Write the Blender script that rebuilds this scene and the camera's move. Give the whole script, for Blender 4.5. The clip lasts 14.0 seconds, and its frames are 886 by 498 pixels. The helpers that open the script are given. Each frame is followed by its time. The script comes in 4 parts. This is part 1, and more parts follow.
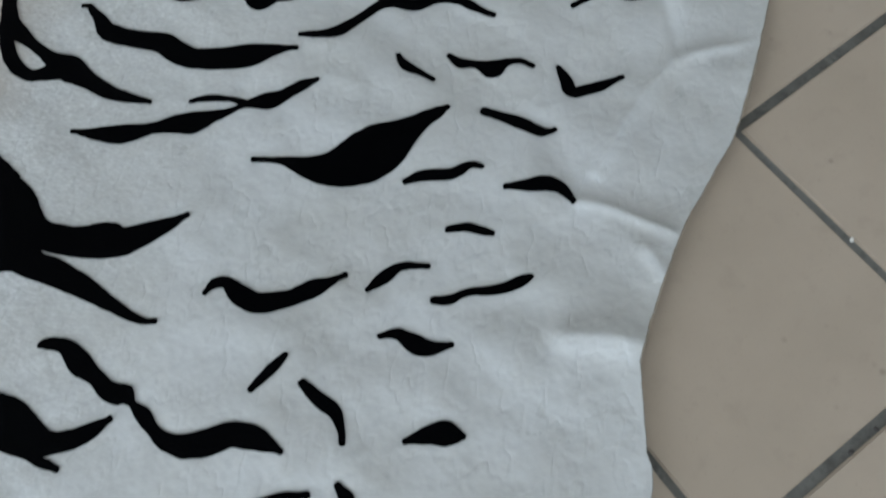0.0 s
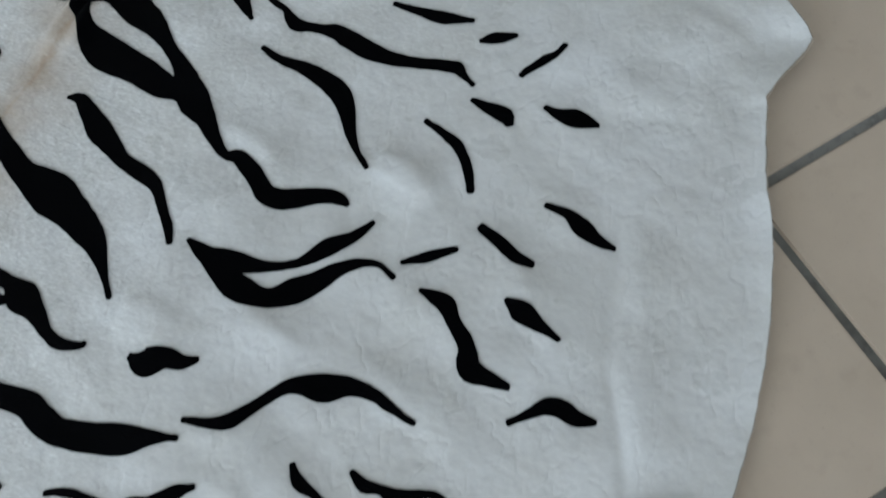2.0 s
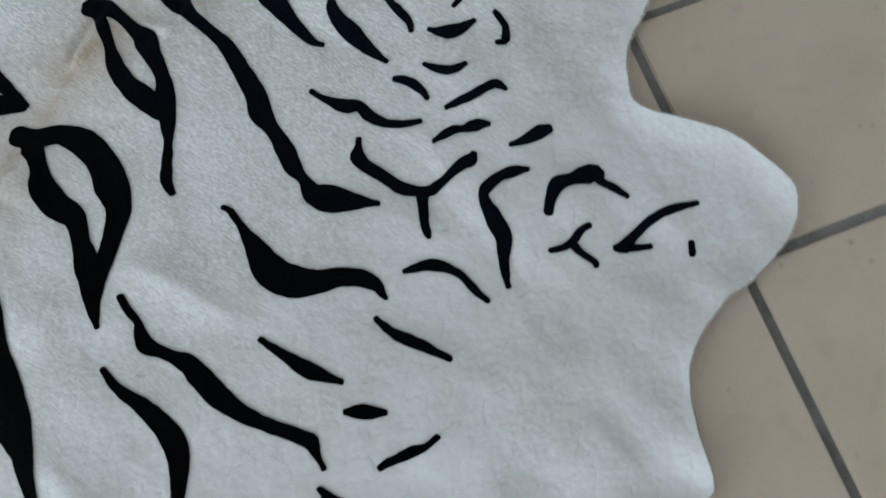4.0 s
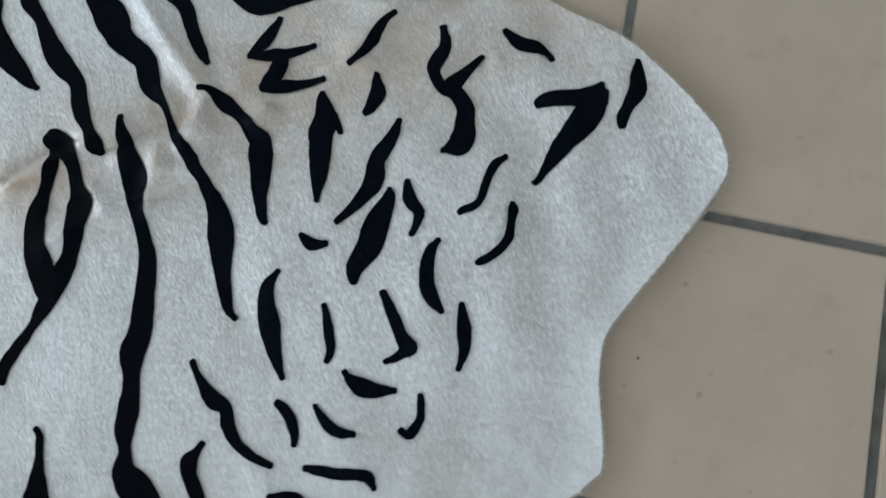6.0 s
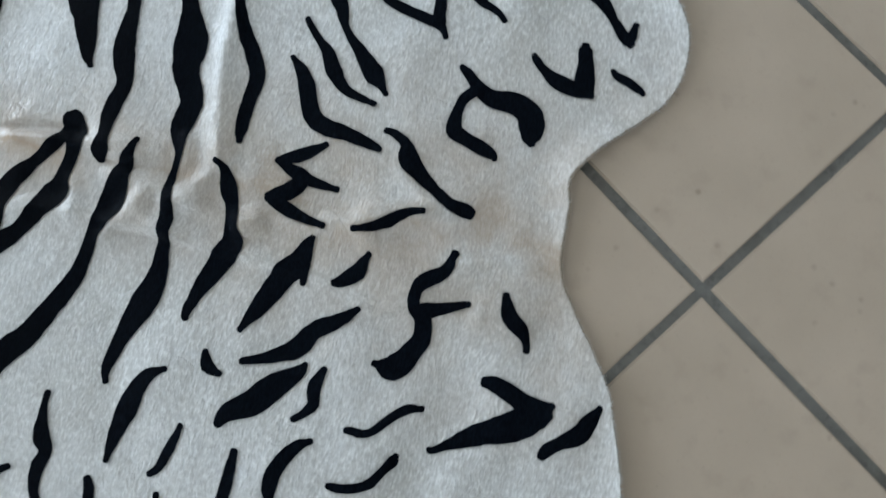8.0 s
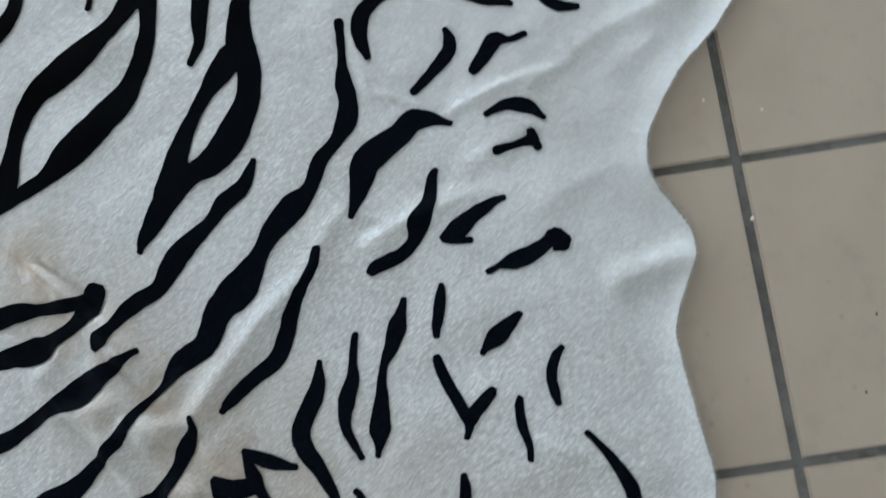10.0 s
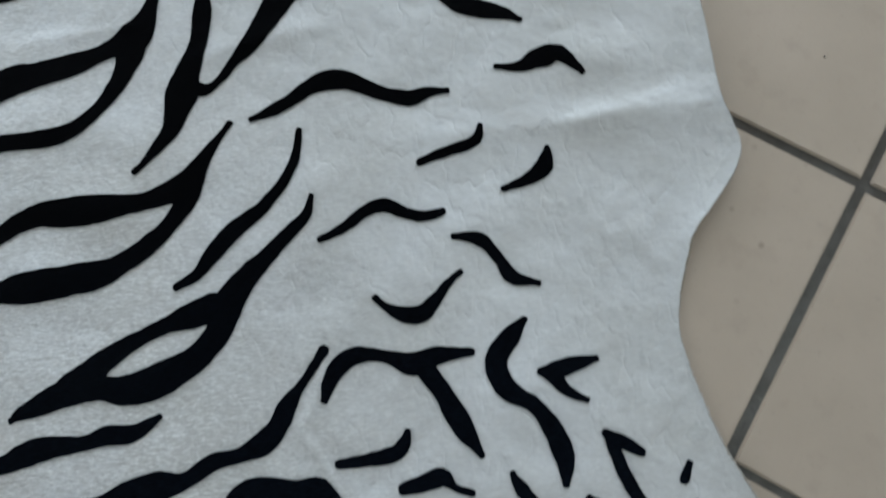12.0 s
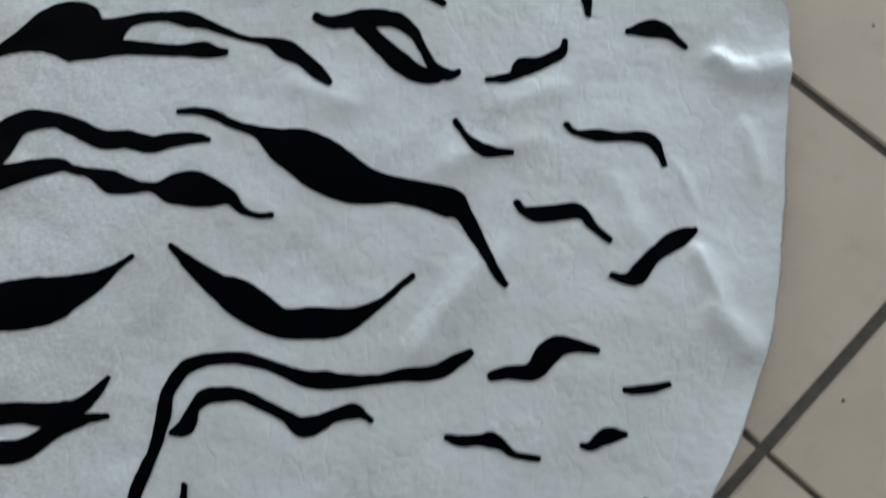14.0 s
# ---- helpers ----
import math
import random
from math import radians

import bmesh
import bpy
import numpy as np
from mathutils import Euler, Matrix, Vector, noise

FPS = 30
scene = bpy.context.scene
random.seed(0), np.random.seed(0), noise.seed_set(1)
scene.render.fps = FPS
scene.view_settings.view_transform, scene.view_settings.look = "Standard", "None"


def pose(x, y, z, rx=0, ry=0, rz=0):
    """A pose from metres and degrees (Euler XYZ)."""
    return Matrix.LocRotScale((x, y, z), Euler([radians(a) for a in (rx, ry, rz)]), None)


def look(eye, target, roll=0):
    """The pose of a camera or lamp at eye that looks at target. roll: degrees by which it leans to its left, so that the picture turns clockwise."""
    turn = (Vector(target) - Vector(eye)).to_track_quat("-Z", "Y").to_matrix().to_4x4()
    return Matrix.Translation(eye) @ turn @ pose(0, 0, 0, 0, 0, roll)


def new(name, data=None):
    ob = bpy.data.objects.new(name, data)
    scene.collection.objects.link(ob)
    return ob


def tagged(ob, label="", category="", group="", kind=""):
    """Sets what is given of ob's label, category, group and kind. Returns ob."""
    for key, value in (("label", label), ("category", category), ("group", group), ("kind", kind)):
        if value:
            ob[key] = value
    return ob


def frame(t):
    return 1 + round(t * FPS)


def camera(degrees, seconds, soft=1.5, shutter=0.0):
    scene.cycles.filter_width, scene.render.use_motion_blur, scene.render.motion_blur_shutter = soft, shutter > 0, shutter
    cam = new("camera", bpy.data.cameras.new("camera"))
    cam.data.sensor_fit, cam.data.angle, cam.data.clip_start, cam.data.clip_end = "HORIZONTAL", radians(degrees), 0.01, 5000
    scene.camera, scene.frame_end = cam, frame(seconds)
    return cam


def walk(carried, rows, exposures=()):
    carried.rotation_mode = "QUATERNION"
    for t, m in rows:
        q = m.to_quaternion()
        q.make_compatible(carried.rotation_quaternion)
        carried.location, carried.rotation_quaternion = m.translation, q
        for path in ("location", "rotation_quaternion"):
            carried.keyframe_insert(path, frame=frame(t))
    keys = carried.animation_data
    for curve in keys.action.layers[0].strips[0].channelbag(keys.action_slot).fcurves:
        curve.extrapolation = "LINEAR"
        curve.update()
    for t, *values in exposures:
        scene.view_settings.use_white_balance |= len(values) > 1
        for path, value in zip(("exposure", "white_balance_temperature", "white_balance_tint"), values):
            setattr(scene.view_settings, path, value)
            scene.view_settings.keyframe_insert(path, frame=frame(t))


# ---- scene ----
from mathutils.geometry import delaunay_2d_cdt

cam = camera(61.86, 14.0, soft=1.8, shutter=0.3)
walk(cam, [
    (0, pose(-0.5074, -0.1674, 0.7868, 20.29, 2.77, -36.54)),
    (0.5, pose(-0.4253, -0.0727, 0.8149, 20.63, 2.57, -37.25)),
    (1, pose(-0.3282, 0.0107, 0.8046, 20.57, 2.39, -34.95)),
    (1.5, pose(-0.2014, 0.0879, 0.8015, 20.15, 2.84, -31.85)),
    (2, pose(-0.1068, 0.1895, 0.8039, 19.55, 2.95, -30.12)),
    (2.5, pose(-0.0309, 0.3203, 0.7859, 18.16, 3.04, -29.54)),
    (3, pose(0.0633, 0.4239, 0.8181, 16.76, 2.88, -29.25)),
    (3.5, pose(0.1765, 0.4992, 0.8402, 15.87, 1.98, -27.29)),
    (4, pose(0.2910, 0.6099, 0.8421, 13.69, 1.11, -20.83)),
    (4.2, pose(0.3154, 0.6521, 0.8374, 13.08, 1.45, -17.70)),
    (6.3, pose(0.5862, 1.1106, 0.8076, 11.24, 1.15, 18.15)),
    (6.5, pose(0.5960, 1.1233, 0.8064, 12.73, 0.81, 22.36)),
    (7, pose(0.5684, 1.2130, 0.8058, 11.82, -0.40, 30.75)),
    (7.2, pose(0.5674, 1.2649, 0.8119, 10.55, 0.25, 33.70)),
    (9.3, pose(0.3308, 1.5789, 0.8271, 7.58, 0.95, 72.44)),
    (9.5, pose(0.2760, 1.6101, 0.8200, 7.38, 1.43, 75.06)),
    (10, pose(0.1512, 1.6665, 0.8178, 6.90, 1.78, 81.46)),
    (10.5, pose(0.0385, 1.7318, 0.8171, 6.50, 1.56, 89.03)),
    (11, pose(-0.0745, 1.8179, 0.8070, 7.52, 1.39, 99.93)),
    (11.5, pose(-0.1619, 1.8030, 0.7989, 8.69, 1.39, 112.06)),
    (12, pose(-0.2909, 1.7302, 0.7929, 9.27, 2.78, 119.32)),
    (12.5, pose(-0.4266, 1.6708, 0.8263, 8.91, 3.53, 123.14)),
    (13, pose(-0.5691, 1.5984, 0.8343, 8.52, 4.59, 128.17)),
    (13.5, pose(-0.7198, 1.5176, 0.8454, 8.46, 4.82, 130.92)),
    (14, pose(-0.9198, 1.3898, 0.8326, 6.48, 5.97, 132.21)),
], [(0, -0.20), (1.5, -0.09), (3, 0.01), (4.2, 0.07), (6.5, 0.21), (9.5, 0.22), (11, 0.05), (12.5, -0.05), (14, -0.20)])

# ---------- light: daylight through two openings to the south-west ----------
world = bpy.data.worlds.new("sky")
scene.world = world
world.use_nodes = True
wn = world.node_tree
sky = wn.nodes.new("ShaderNodeTexSky")
sky.sky_type = "NISHITA"
sky.sun_disc = False
sky.sun_elevation, sky.sun_rotation = radians(40), radians(225)
wn.nodes["Background"].inputs["Strength"].default_value = 0.10
wn.links.new(sky.outputs[0], wn.nodes["Background"].inputs["Color"])


def window_light(name, place, target, width, height, power, colour):
    lamp = bpy.data.lights.new(name, "AREA")
    lamp.shape, lamp.size, lamp.size_y, lamp.energy, lamp.color = "RECTANGLE", width, height, power, colour
    ob = new(name, lamp)
    ob.matrix_world = look(place, target)
    return ob


window_light("window_light_west", (-5.75, -0.4, 1.35), (0, -0.4, 1.1), 4.2, 2.3, 258, (0.775, 0.93, 1.085))
window_light("window_light_south", (-0.8, -5.15, 1.35), (-0.8, 0, 1.1), 3.6, 2.3, 150, (0.775, 0.93, 1.085))

# ---------- materials ----------


class Mat:
    """A node material with a Principled shader, and short ways to add nodes."""

    def __init__(self, name, roughness=0.6, metal=0.0):
        self.m = bpy.data.materials.new(name)
        self.m.use_nodes = True
        self.t = self.m.node_tree
        self.b = self.t.nodes["Principled BSDF"]
        self.b.inputs["Roughness"].default_value = roughness
        self.b.inputs["Metallic"].default_value = metal
        self.co = self.add("ShaderNodeTexCoord").outputs["Object"]

    def add(self, kind, **inputs):
        n = self.t.nodes.new(kind)
        for k, v in inputs.items():
            self.put(v, n.inputs[k.replace("_", " ")])
        return n

    def put(self, v, socket):
        if isinstance(v, bpy.types.NodeSocket):
            self.t.links.new(v, socket)
        else:
            socket.default_value = v

    def mapped(self, scale=(1, 1, 1), turn=0.0, move=(0, 0, 0)):
        n = self.add("ShaderNodeMapping", Vector=self.co)
        n.inputs["Rotation"].default_value, n.inputs["Location"].default_value = (0, 0, turn), move
        s = self.add("ShaderNodeMapping", Vector=n.outputs[0])
        s.inputs["Scale"].default_value = scale
        return s.outputs[0]

    def noise(self, scale, vector=None, detail=4.0, rough=0.55):
        return self.add("ShaderNodeTexNoise", Vector=vector or self.co, Scale=scale, Detail=detail, Roughness=rough).outputs["Fac"]

    def ramp(self, fac, *stops):
        n = self.add("ShaderNodeValToRGB", Fac=fac)
        e = n.color_ramp.elements
        while len(e) < len(stops):
            e.new(0.5)
        for el, (p, c) in zip(e, stops):
            el.position, el.color = p, (c, c, c, 1) if isinstance(c, (int, float)) else (*c, 1)
        return n.outputs[0]

    def mix(self, fac, a, b, mode="MIX"):
        n = self.t.nodes.new("ShaderNodeMix")
        n.data_type, n.blend_type = "RGBA", mode
        for v, s in ((fac, n.inputs[0]), (a, n.inputs[6]), (b, n.inputs[7])):
            if isinstance(v, tuple):
                v = (*v, 1)
            self.put(v, s)
        return n.outputs[2]

    def math(self, op, a, b=0.0):
        n = self.t.nodes.new("ShaderNodeMath")
        n.operation = op
        self.put(a, n.inputs[0])
        self.put(b, n.inputs[1])
        return n.outputs[0]

    def colour(self, c):
        self.put((*c, 1) if isinstance(c, tuple) else c, self.b.inputs["Base Color"])

    def bump(self, height, strength=0.3, distance=0.001):
        self.put(self.add("ShaderNodeBump", Height=height, Strength=strength, Distance=distance).outputs[0], self.b.inputs["Normal"])


SPINE_TURN = math.atan2(0.60, 0.80)

# short white hair lying down the flanks: fine grain, faint stains, warm tan along the spine
hide_white = Mat("white_hide_hair", 0.5)
m = hide_white
sway = m.add("ShaderNodeTexNoise", Vector=m.co, Scale=9.0, Detail=3.0).outputs["Color"]
swayed = m.add("ShaderNodeVectorMath")
swayed.operation = "MULTIPLY_ADD"
m.put(sway, swayed.inputs[0])
swayed.inputs[1].default_value = (0.02, 0.02, 0.0)
m.put(m.mapped((1.0, 1.0, 1.0), -SPINE_TURN), swayed.inputs[2])
tuft = m.add("ShaderNodeMapping", Vector=swayed.outputs[0])
tuft.inputs["Scale"].default_value = (1.0, 0.30, 1.0)
grain = m.noise(440, tuft.outputs[0], 3, 0.6)
lock = m.noise(150, m.mapped((1.0, 0.24, 1.0), -SPINE_TURN + 0.12), 4, 0.6)
lump = m.noise(15, None, 3, 0.5)
cloud = m.noise(5.5, None, 4)
base = m.mix(m.ramp(cloud, (0.35, 0.0), (0.7, 1.0)), (0.495, 0.49, 0.475), (0.575, 0.578, 0.582))
axes = m.add("ShaderNodeSeparateXYZ", Vector=m.mapped((1, 1, 1), -SPINE_TURN))
wander = m.math("MULTIPLY", m.math("SUBTRACT", m.noise(6.0), 0.5), 0.05)
off = m.math("ABSOLUTE", m.math("ADD", m.math("SUBTRACT", axes.outputs[1], 0.948), wander))
longer = m.math("MAXIMUM", m.ramp(off, (0.08, 0.55), (0.42, 0.10)), m.math("MULTIPLY", m.ramp(axes.outputs[0], (0.25, 0.12), (0.62, 0.55), (1.0, 0.80)), m.ramp(off, (0.28, 1.0), (0.56, 0.28))))
base = m.mix(m.ramp(lump, (0.42, 0.0), (0.72, 0.26)), base, (0.43, 0.415, 0.395))
base = m.mix(m.math("MULTIPLY", longer, m.ramp(lock, (0.45, 0.0), (0.72, 0.42))), base, (0.36, 0.34, 0.315))
base = m.mix(m.math("MULTIPLY", longer, m.ramp(grain, (0.50, 0.0), (0.64, 0.75))), base, (0.78, 0.78, 0.77))
base = m.mix(m.math("MULTIPLY", longer, m.ramp(grain, (0.36, 0.55), (0.47, 0.0))), base, (0.33, 0.315, 0.30))
spread = m.math("MAXIMUM", m.math("SUBTRACT", m.math("MULTIPLY", axes.outputs[0], 1.5), 0.6), 0.5)
zone = m.math("DIVIDE", off, spread)
tan = m.math("MULTIPLY", m.ramp(zone, (0.0, 0.95), (0.010, 0.75), (0.05, 0.52), (0.20, 0.0)), m.ramp(m.noise(13, None, 5), (0.32, 0.25), (0.6, 1.0)))
base = m.mix(tan, base, (0.36, 0.265, 0.185))
m.colour(base)
m.b.inputs["Specular IOR Level"].default_value = 0.7
m.b.inputs["Sheen Weight"].default_value = 0.12
m.b.inputs["Sheen Roughness"].default_value = 0.4
m.put(m.ramp(m.noise(7, None, 5), (0.34, 0.22), (0.64, 0.50)), m.b.inputs["Roughness"])
hair = m.math("MULTIPLY", longer, m.math("ADD", m.math("MULTIPLY", grain, 0.75), m.math("MULTIPLY", lock, 0.50)))
crease = m.math("ABSOLUTE", m.math("SUBTRACT", m.noise(22, m.mapped((1, 0.6, 1), 0.9), 3), 0.5))
crease = m.ramp(crease, (0.0, 0.0), (0.05, 1.0))
m.bump(m.math("ADD", m.math("ADD", m.math("MULTIPLY", lump, 3.2), m.math("MULTIPLY", crease, 0.16)), hair), 0.8, 0.0026)

hide_back = Mat("suede_back", 0.9)
hide_back.colour(hide_back.mix(hide_back.noise(60), (0.20, 0.16, 0.12), (0.32, 0.27, 0.21)))

stripe_black = Mat("black_printed_hair", 0.55)
m = stripe_black
g = m.noise(620, m.mapped((1.0, 0.22, 1.0), -SPINE_TURN), 3)
axes = m.add("ShaderNodeSeparateXYZ", Vector=m.mapped((1, 1, 1), -SPINE_TURN))
# bluish sheen put into the base colour; length rises along the spine to the neck
length = m.ramp(axes.outputs[0], (0.55, 0.0), (0.95, 1.0))
neck_sheen = m.mix(m.ramp(g, (0.40, 0.0), (0.70, 1.0)), (0.0009, 0.0016, 0.0032), (0.0040, 0.0065, 0.0110))
m.colour(m.mix(length, (0.0004, 0.0005, 0.0009), neck_sheen))
m.b.inputs["Specular IOR Level"].default_value = 0.02
m.bump(g, 0.4, 0.001)

tile_beige = Mat("beige_floor_tile", 0.45)
m = tile_beige
rnd = m.add("ShaderNodeObjectInfo").outputs["Random"]
shift = m.add("ShaderNodeVectorMath")
shift.operation = "ADD"
m.put(m.co, shift.inputs[0])
m.put(m.add("ShaderNodeCombineXYZ", X=m.math("MULTIPLY", rnd, 37.0), Y=m.math("MULTIPLY", rnd, 91.0)).outputs[0], shift.inputs[1])
v = shift.outputs[0]
base = m.mix(m.ramp(m.noise(7, v, 5), (0.3, 0.0), (0.7, 1.0)), (0.392, 0.315, 0.246), (0.445, 0.360, 0.285))
base = m.mix(m.ramp(m.noise(260, v, 2), (0.62, 0.0), (0.75, 0.25)), base, (0.28, 0.22, 0.165))
base = m.mix(m.ramp(m.noise(24, v, 6), (0.56, 0.0), (0.80, 0.42)), base, (0.29, 0.225, 0.168))
pits = m.add("ShaderNodeTexVoronoi", Vector=v, Scale=34.0)
pit = m.math("MULTIPLY", m.ramp(pits.outputs["Distance"], (0.05, 1.0), (0.16, 0.0)), m.ramp(m.noise(19, v, 3), (0.50, 0.0), (0.66, 0.6)))
base = m.mix(pit, base, (0.20, 0.155, 0.115))
base = m.mix(m.math("MULTIPLY", rnd, 0.10), base, (0.33, 0.26, 0.20))
m.colour(base)
m.put(m.ramp(m.noise(30, v, 4), (0.3, 0.38), (0.7, 0.55)), m.b.inputs["Roughness"])
m.bump(m.noise(180, v, 3), 0.12, 0.0006)

grout_grey = Mat("grey_grout", 0.9)
m = grout_grey
m.b.inputs["Specular IOR Level"].default_value = 0.12
base = m.mix(m.ramp(m.noise(2.2, None, 3), (0.40, 0.0), (0.62, 1.0)), (0.088, 0.083, 0.073), (0.175, 0.172, 0.160))
base = m.mix(m.ramp(m.noise(30, None, 5), (0.35, 0.0), (0.75, 0.6)), base, (0.21, 0.20, 0.185))
base = m.mix(m.ramp(m.noise(9, None, 6, 0.7), (0.58, 0.0), (0.70, 0.55)), base, (0.36, 0.345, 0.32))
base = m.mix(m.ramp(m.noise(17, None, 5, 0.7), (0.58, 0.0), (0.72, 0.7)), base, (0.06, 0.055, 0.05))
base = m.mix(m.ramp(m.noise(140, None, 3), (0.55, 0.0), (0.75, 0.5)), base, (0.055, 0.053, 0.05))
place = m.add("ShaderNodeSeparateXYZ", Vector=m.co)
dirty = m.math("MULTIPLY", m.ramp(m.math("MULTIPLY", m.math("ADD", place.outputs[0], m.math("MULTIPLY", m.noise(5), 0.5)), -1.0), (0.15, 0.0), (0.6, 0.85)), m.ramp(m.noise(40, None, 5), (0.3, 0.6), (0.6, 1.0)))
base = m.mix(dirty, base, (0.058, 0.046, 0.037))
m.colour(base)
m.bump(m.noise(220, None, 4), 0.6, 0.0015)

wall_paint = Mat("white_wall_paint", 0.8)
m = wall_paint
m.colour(m.mix(m.noise(3), (0.60, 0.59, 0.56), (0.66, 0.65, 0.62)))
m.bump(m.noise(120), 0.1, 0.001)

skirting_grey = Mat("pale_skirting_tile", 0.4)
m = skirting_grey
m.colour(m.mix(m.noise(14), (0.46, 0.46, 0.44), (0.54, 0.54, 0.52)))

crumb_white = Mat("white_crumb", 0.8)
crumb_white.colour((0.75, 0.72, 0.66))
dirt_dark = Mat("dark_dirt", 0.9)
dirt_dark.colour((0.06, 0.05, 0.045))

# ---------- helpers for meshes ----------


def part(name, bm, material, parent=None, label=""):
    me = bpy.data.meshes.new(name)
    bm.to_mesh(me)
    bm.free()
    me.materials.append(material.m)
    ob = new(name, me)
    if parent is not None:
        ob.parent = parent
    return tagged(ob, label)


def box(bm, x0, y0, z0, x1, y1, z1):
    verts = bmesh.ops.create_cube(bm, size=1.0)["verts"]
    for p in verts:
        p.co = Vector(((x0 + x1) / 2 + p.co.x * (x1 - x0), (y0 + y1) / 2 + p.co.y * (y1 - y0), (z0 + z1) / 2 + p.co.z * (z1 - z0)))
    return verts


# ---------- the room ----------
PITCH, JOINT = 0.333, 0.0122
X0, X1, Y0, Y1, TOP = -5.65, 2.30, -5.05, 2.272, 2.60

bm = bmesh.new()
box(bm, X0 - 0.2, Y0 - 0.2, -0.12, X1 + 0.2, Y1 + 0.2, -0.0034)
floor = tagged(part("floor", bm, grout_grey), "tiled floor of square beige tiles with grey joints", "floor", kind="structure")


def wall(name, x0, y0, x1, y1, opening=None):
    """A wall over a rectangle of the plan; opening: (from, to, sill, head) along its longer side."""
    bm = bmesh.new()
    z0 = -0.0022
    if opening is None:
        box(bm, x0, y0, z0, x1, y1, TOP)
    else:
        a, b, sill, head = opening
        if x1 - x0 > y1 - y0:
            box(bm, x0, y0, z0, a, y1, TOP), box(bm, b, y0, z0, x1, y1, TOP)
            box(bm, a, y0, z0, b, y1, sill), box(bm, a, y0, head, b, y1, TOP)
        else:
            box(bm, x0, y0, z0, x1, a, TOP), box(bm, x0, b, z0, x1, y1, TOP)
            box(bm, x0, a, z0, x1, b, sill), box(bm, x0, a, head, x1, b, TOP)
    return tagged(part(name, bm, wall_paint), "plain white painted wall", "wall", kind="structure")


wall("wall_north", X0 - 0.2, Y1, X1 + 0.2, Y1 + 0.2)
wall("wall_east", X1, Y0, X1 + 0.2, Y1)
wall("wall_west", X0 - 0.2, Y0, X0, Y1, (-2.5, 1.7, 0.2, 2.5))
wall("wall_south", X0 - 0.2, Y0 - 0.2, X1 + 0.2, Y0, (-2.6, 1.0, 0.2, 2.5))
bm = bmesh.new()
box(bm, X0 - 0.2, Y0 - 0.2, TOP, X1 + 0.2, Y1 + 0.2, TOP + 0.15)
tagged(part("ceiling", bm, wall_paint), "plain white painted ceiling", "ceiling", kind="structure")

# skirting of tiles along the north wall
bm = bmesh.new()
box(bm, X0, Y1 - 0.009, -0.002, X1, Y1 - 0.0005, 0.078)
skirting = tagged(part("baseboard", bm, grout_grey), "pale grey tile skirting with a dirty joint at the floor", "baseboard", kind="structure")
bm = bmesh.new()
box(bm, 0.003, -0.017, 0.004, PITCH - 0.003, -0.006, 0.08)
bmesh.ops.bevel(bm, geom=bm.edges[:], offset=0.002, segments=1, affect="EDGES")
first = part("skirting_tile", bm, skirting_grey, skirting)
first.location = (-17 * PITCH + 0.12, Y1, 0)
for i in range(-16, 6):
    ob = new("skirting_tile", first.data)
    ob.parent = skirting
    ob.location = (i * PITCH + 0.12, Y1, 0)

# ---------- the hide ----------
EDGE_BELLY_SOUTH = [(-360, -249), (-330, -209), (-288, -154), (-269, -133), (-211, -97), (-142, -58), (-58, -25), (-6, -3), (74, 49), (117, 78), (161, 109), (208, 149), (258, 198), (295, 242), (328, 283), (359, 334), (417, 406), (435, 424), (510, 448), (525, 465), (533, 523)]
EDGE_LEG_SOUTH = [(561, 590), (622, 634), (658, 643), (709, 666), (734, 682), (750, 704), (756, 737), (730, 796), (707, 824), (646, 873), (630, 896), (633, 918), (645, 952), (664, 977), (687, 997), (711, 1025), (718, 1044), (700, 1124), (697, 1154), (702, 1183)]
EDGE_NECK = [(735, 1245), (773, 1316), (798, 1372), (799, 1396), (789, 1418), (771, 1439), (711, 1486), (670, 1513), (589, 1543), (555, 1556), (533, 1574), (497, 1620), (476, 1640), (471, 1679), (481, 1752), (483, 1787), (474, 1819), (457, 1845), (432, 1868), (368, 1893)]
EDGE_LEG_NORTH = [(331, 1901), (266, 1895), (199, 1890), (165, 1893), (112, 1919), (84, 1928), (61, 1923), (17, 1899), (-6, 1893), (-27, 1896), (-49, 1904), (-105, 1944), (-155, 1999), (-209, 2046), (-237, 2061), (-260, 2065), (-287, 2056), (-310, 2039), (-349, 1978), (-414, 1905)]
EDGE_BELLY_NORTH = [(-454, 1880), (-507, 1863), (-532, 1859), (-595, 1866), (-619, 1865), (-642, 1856), (-678, 1814), (-744, 1763), (-827, 1699), (-877, 1669), (-915, 1651), (-993, 1629), (-1080, 1594), (-1134, 1563), (-1184, 1527), (-1225, 1498), (-1265, 1467), (-1311, 1433), (-1374, 1382), (-1390, 1357)]
# the far end, out of sight
EDGE_FAR = [(-1430, 1270), (-1500, 1150), (-1620, 1020), (-1660, 900), (-1580, 750), (-1520, 550), (-1450, 300), (-1300, 100), (-1150, -50), (-1000, -200), (-900, -320), (-750, -380), (-620, -345), (-470, -305)]


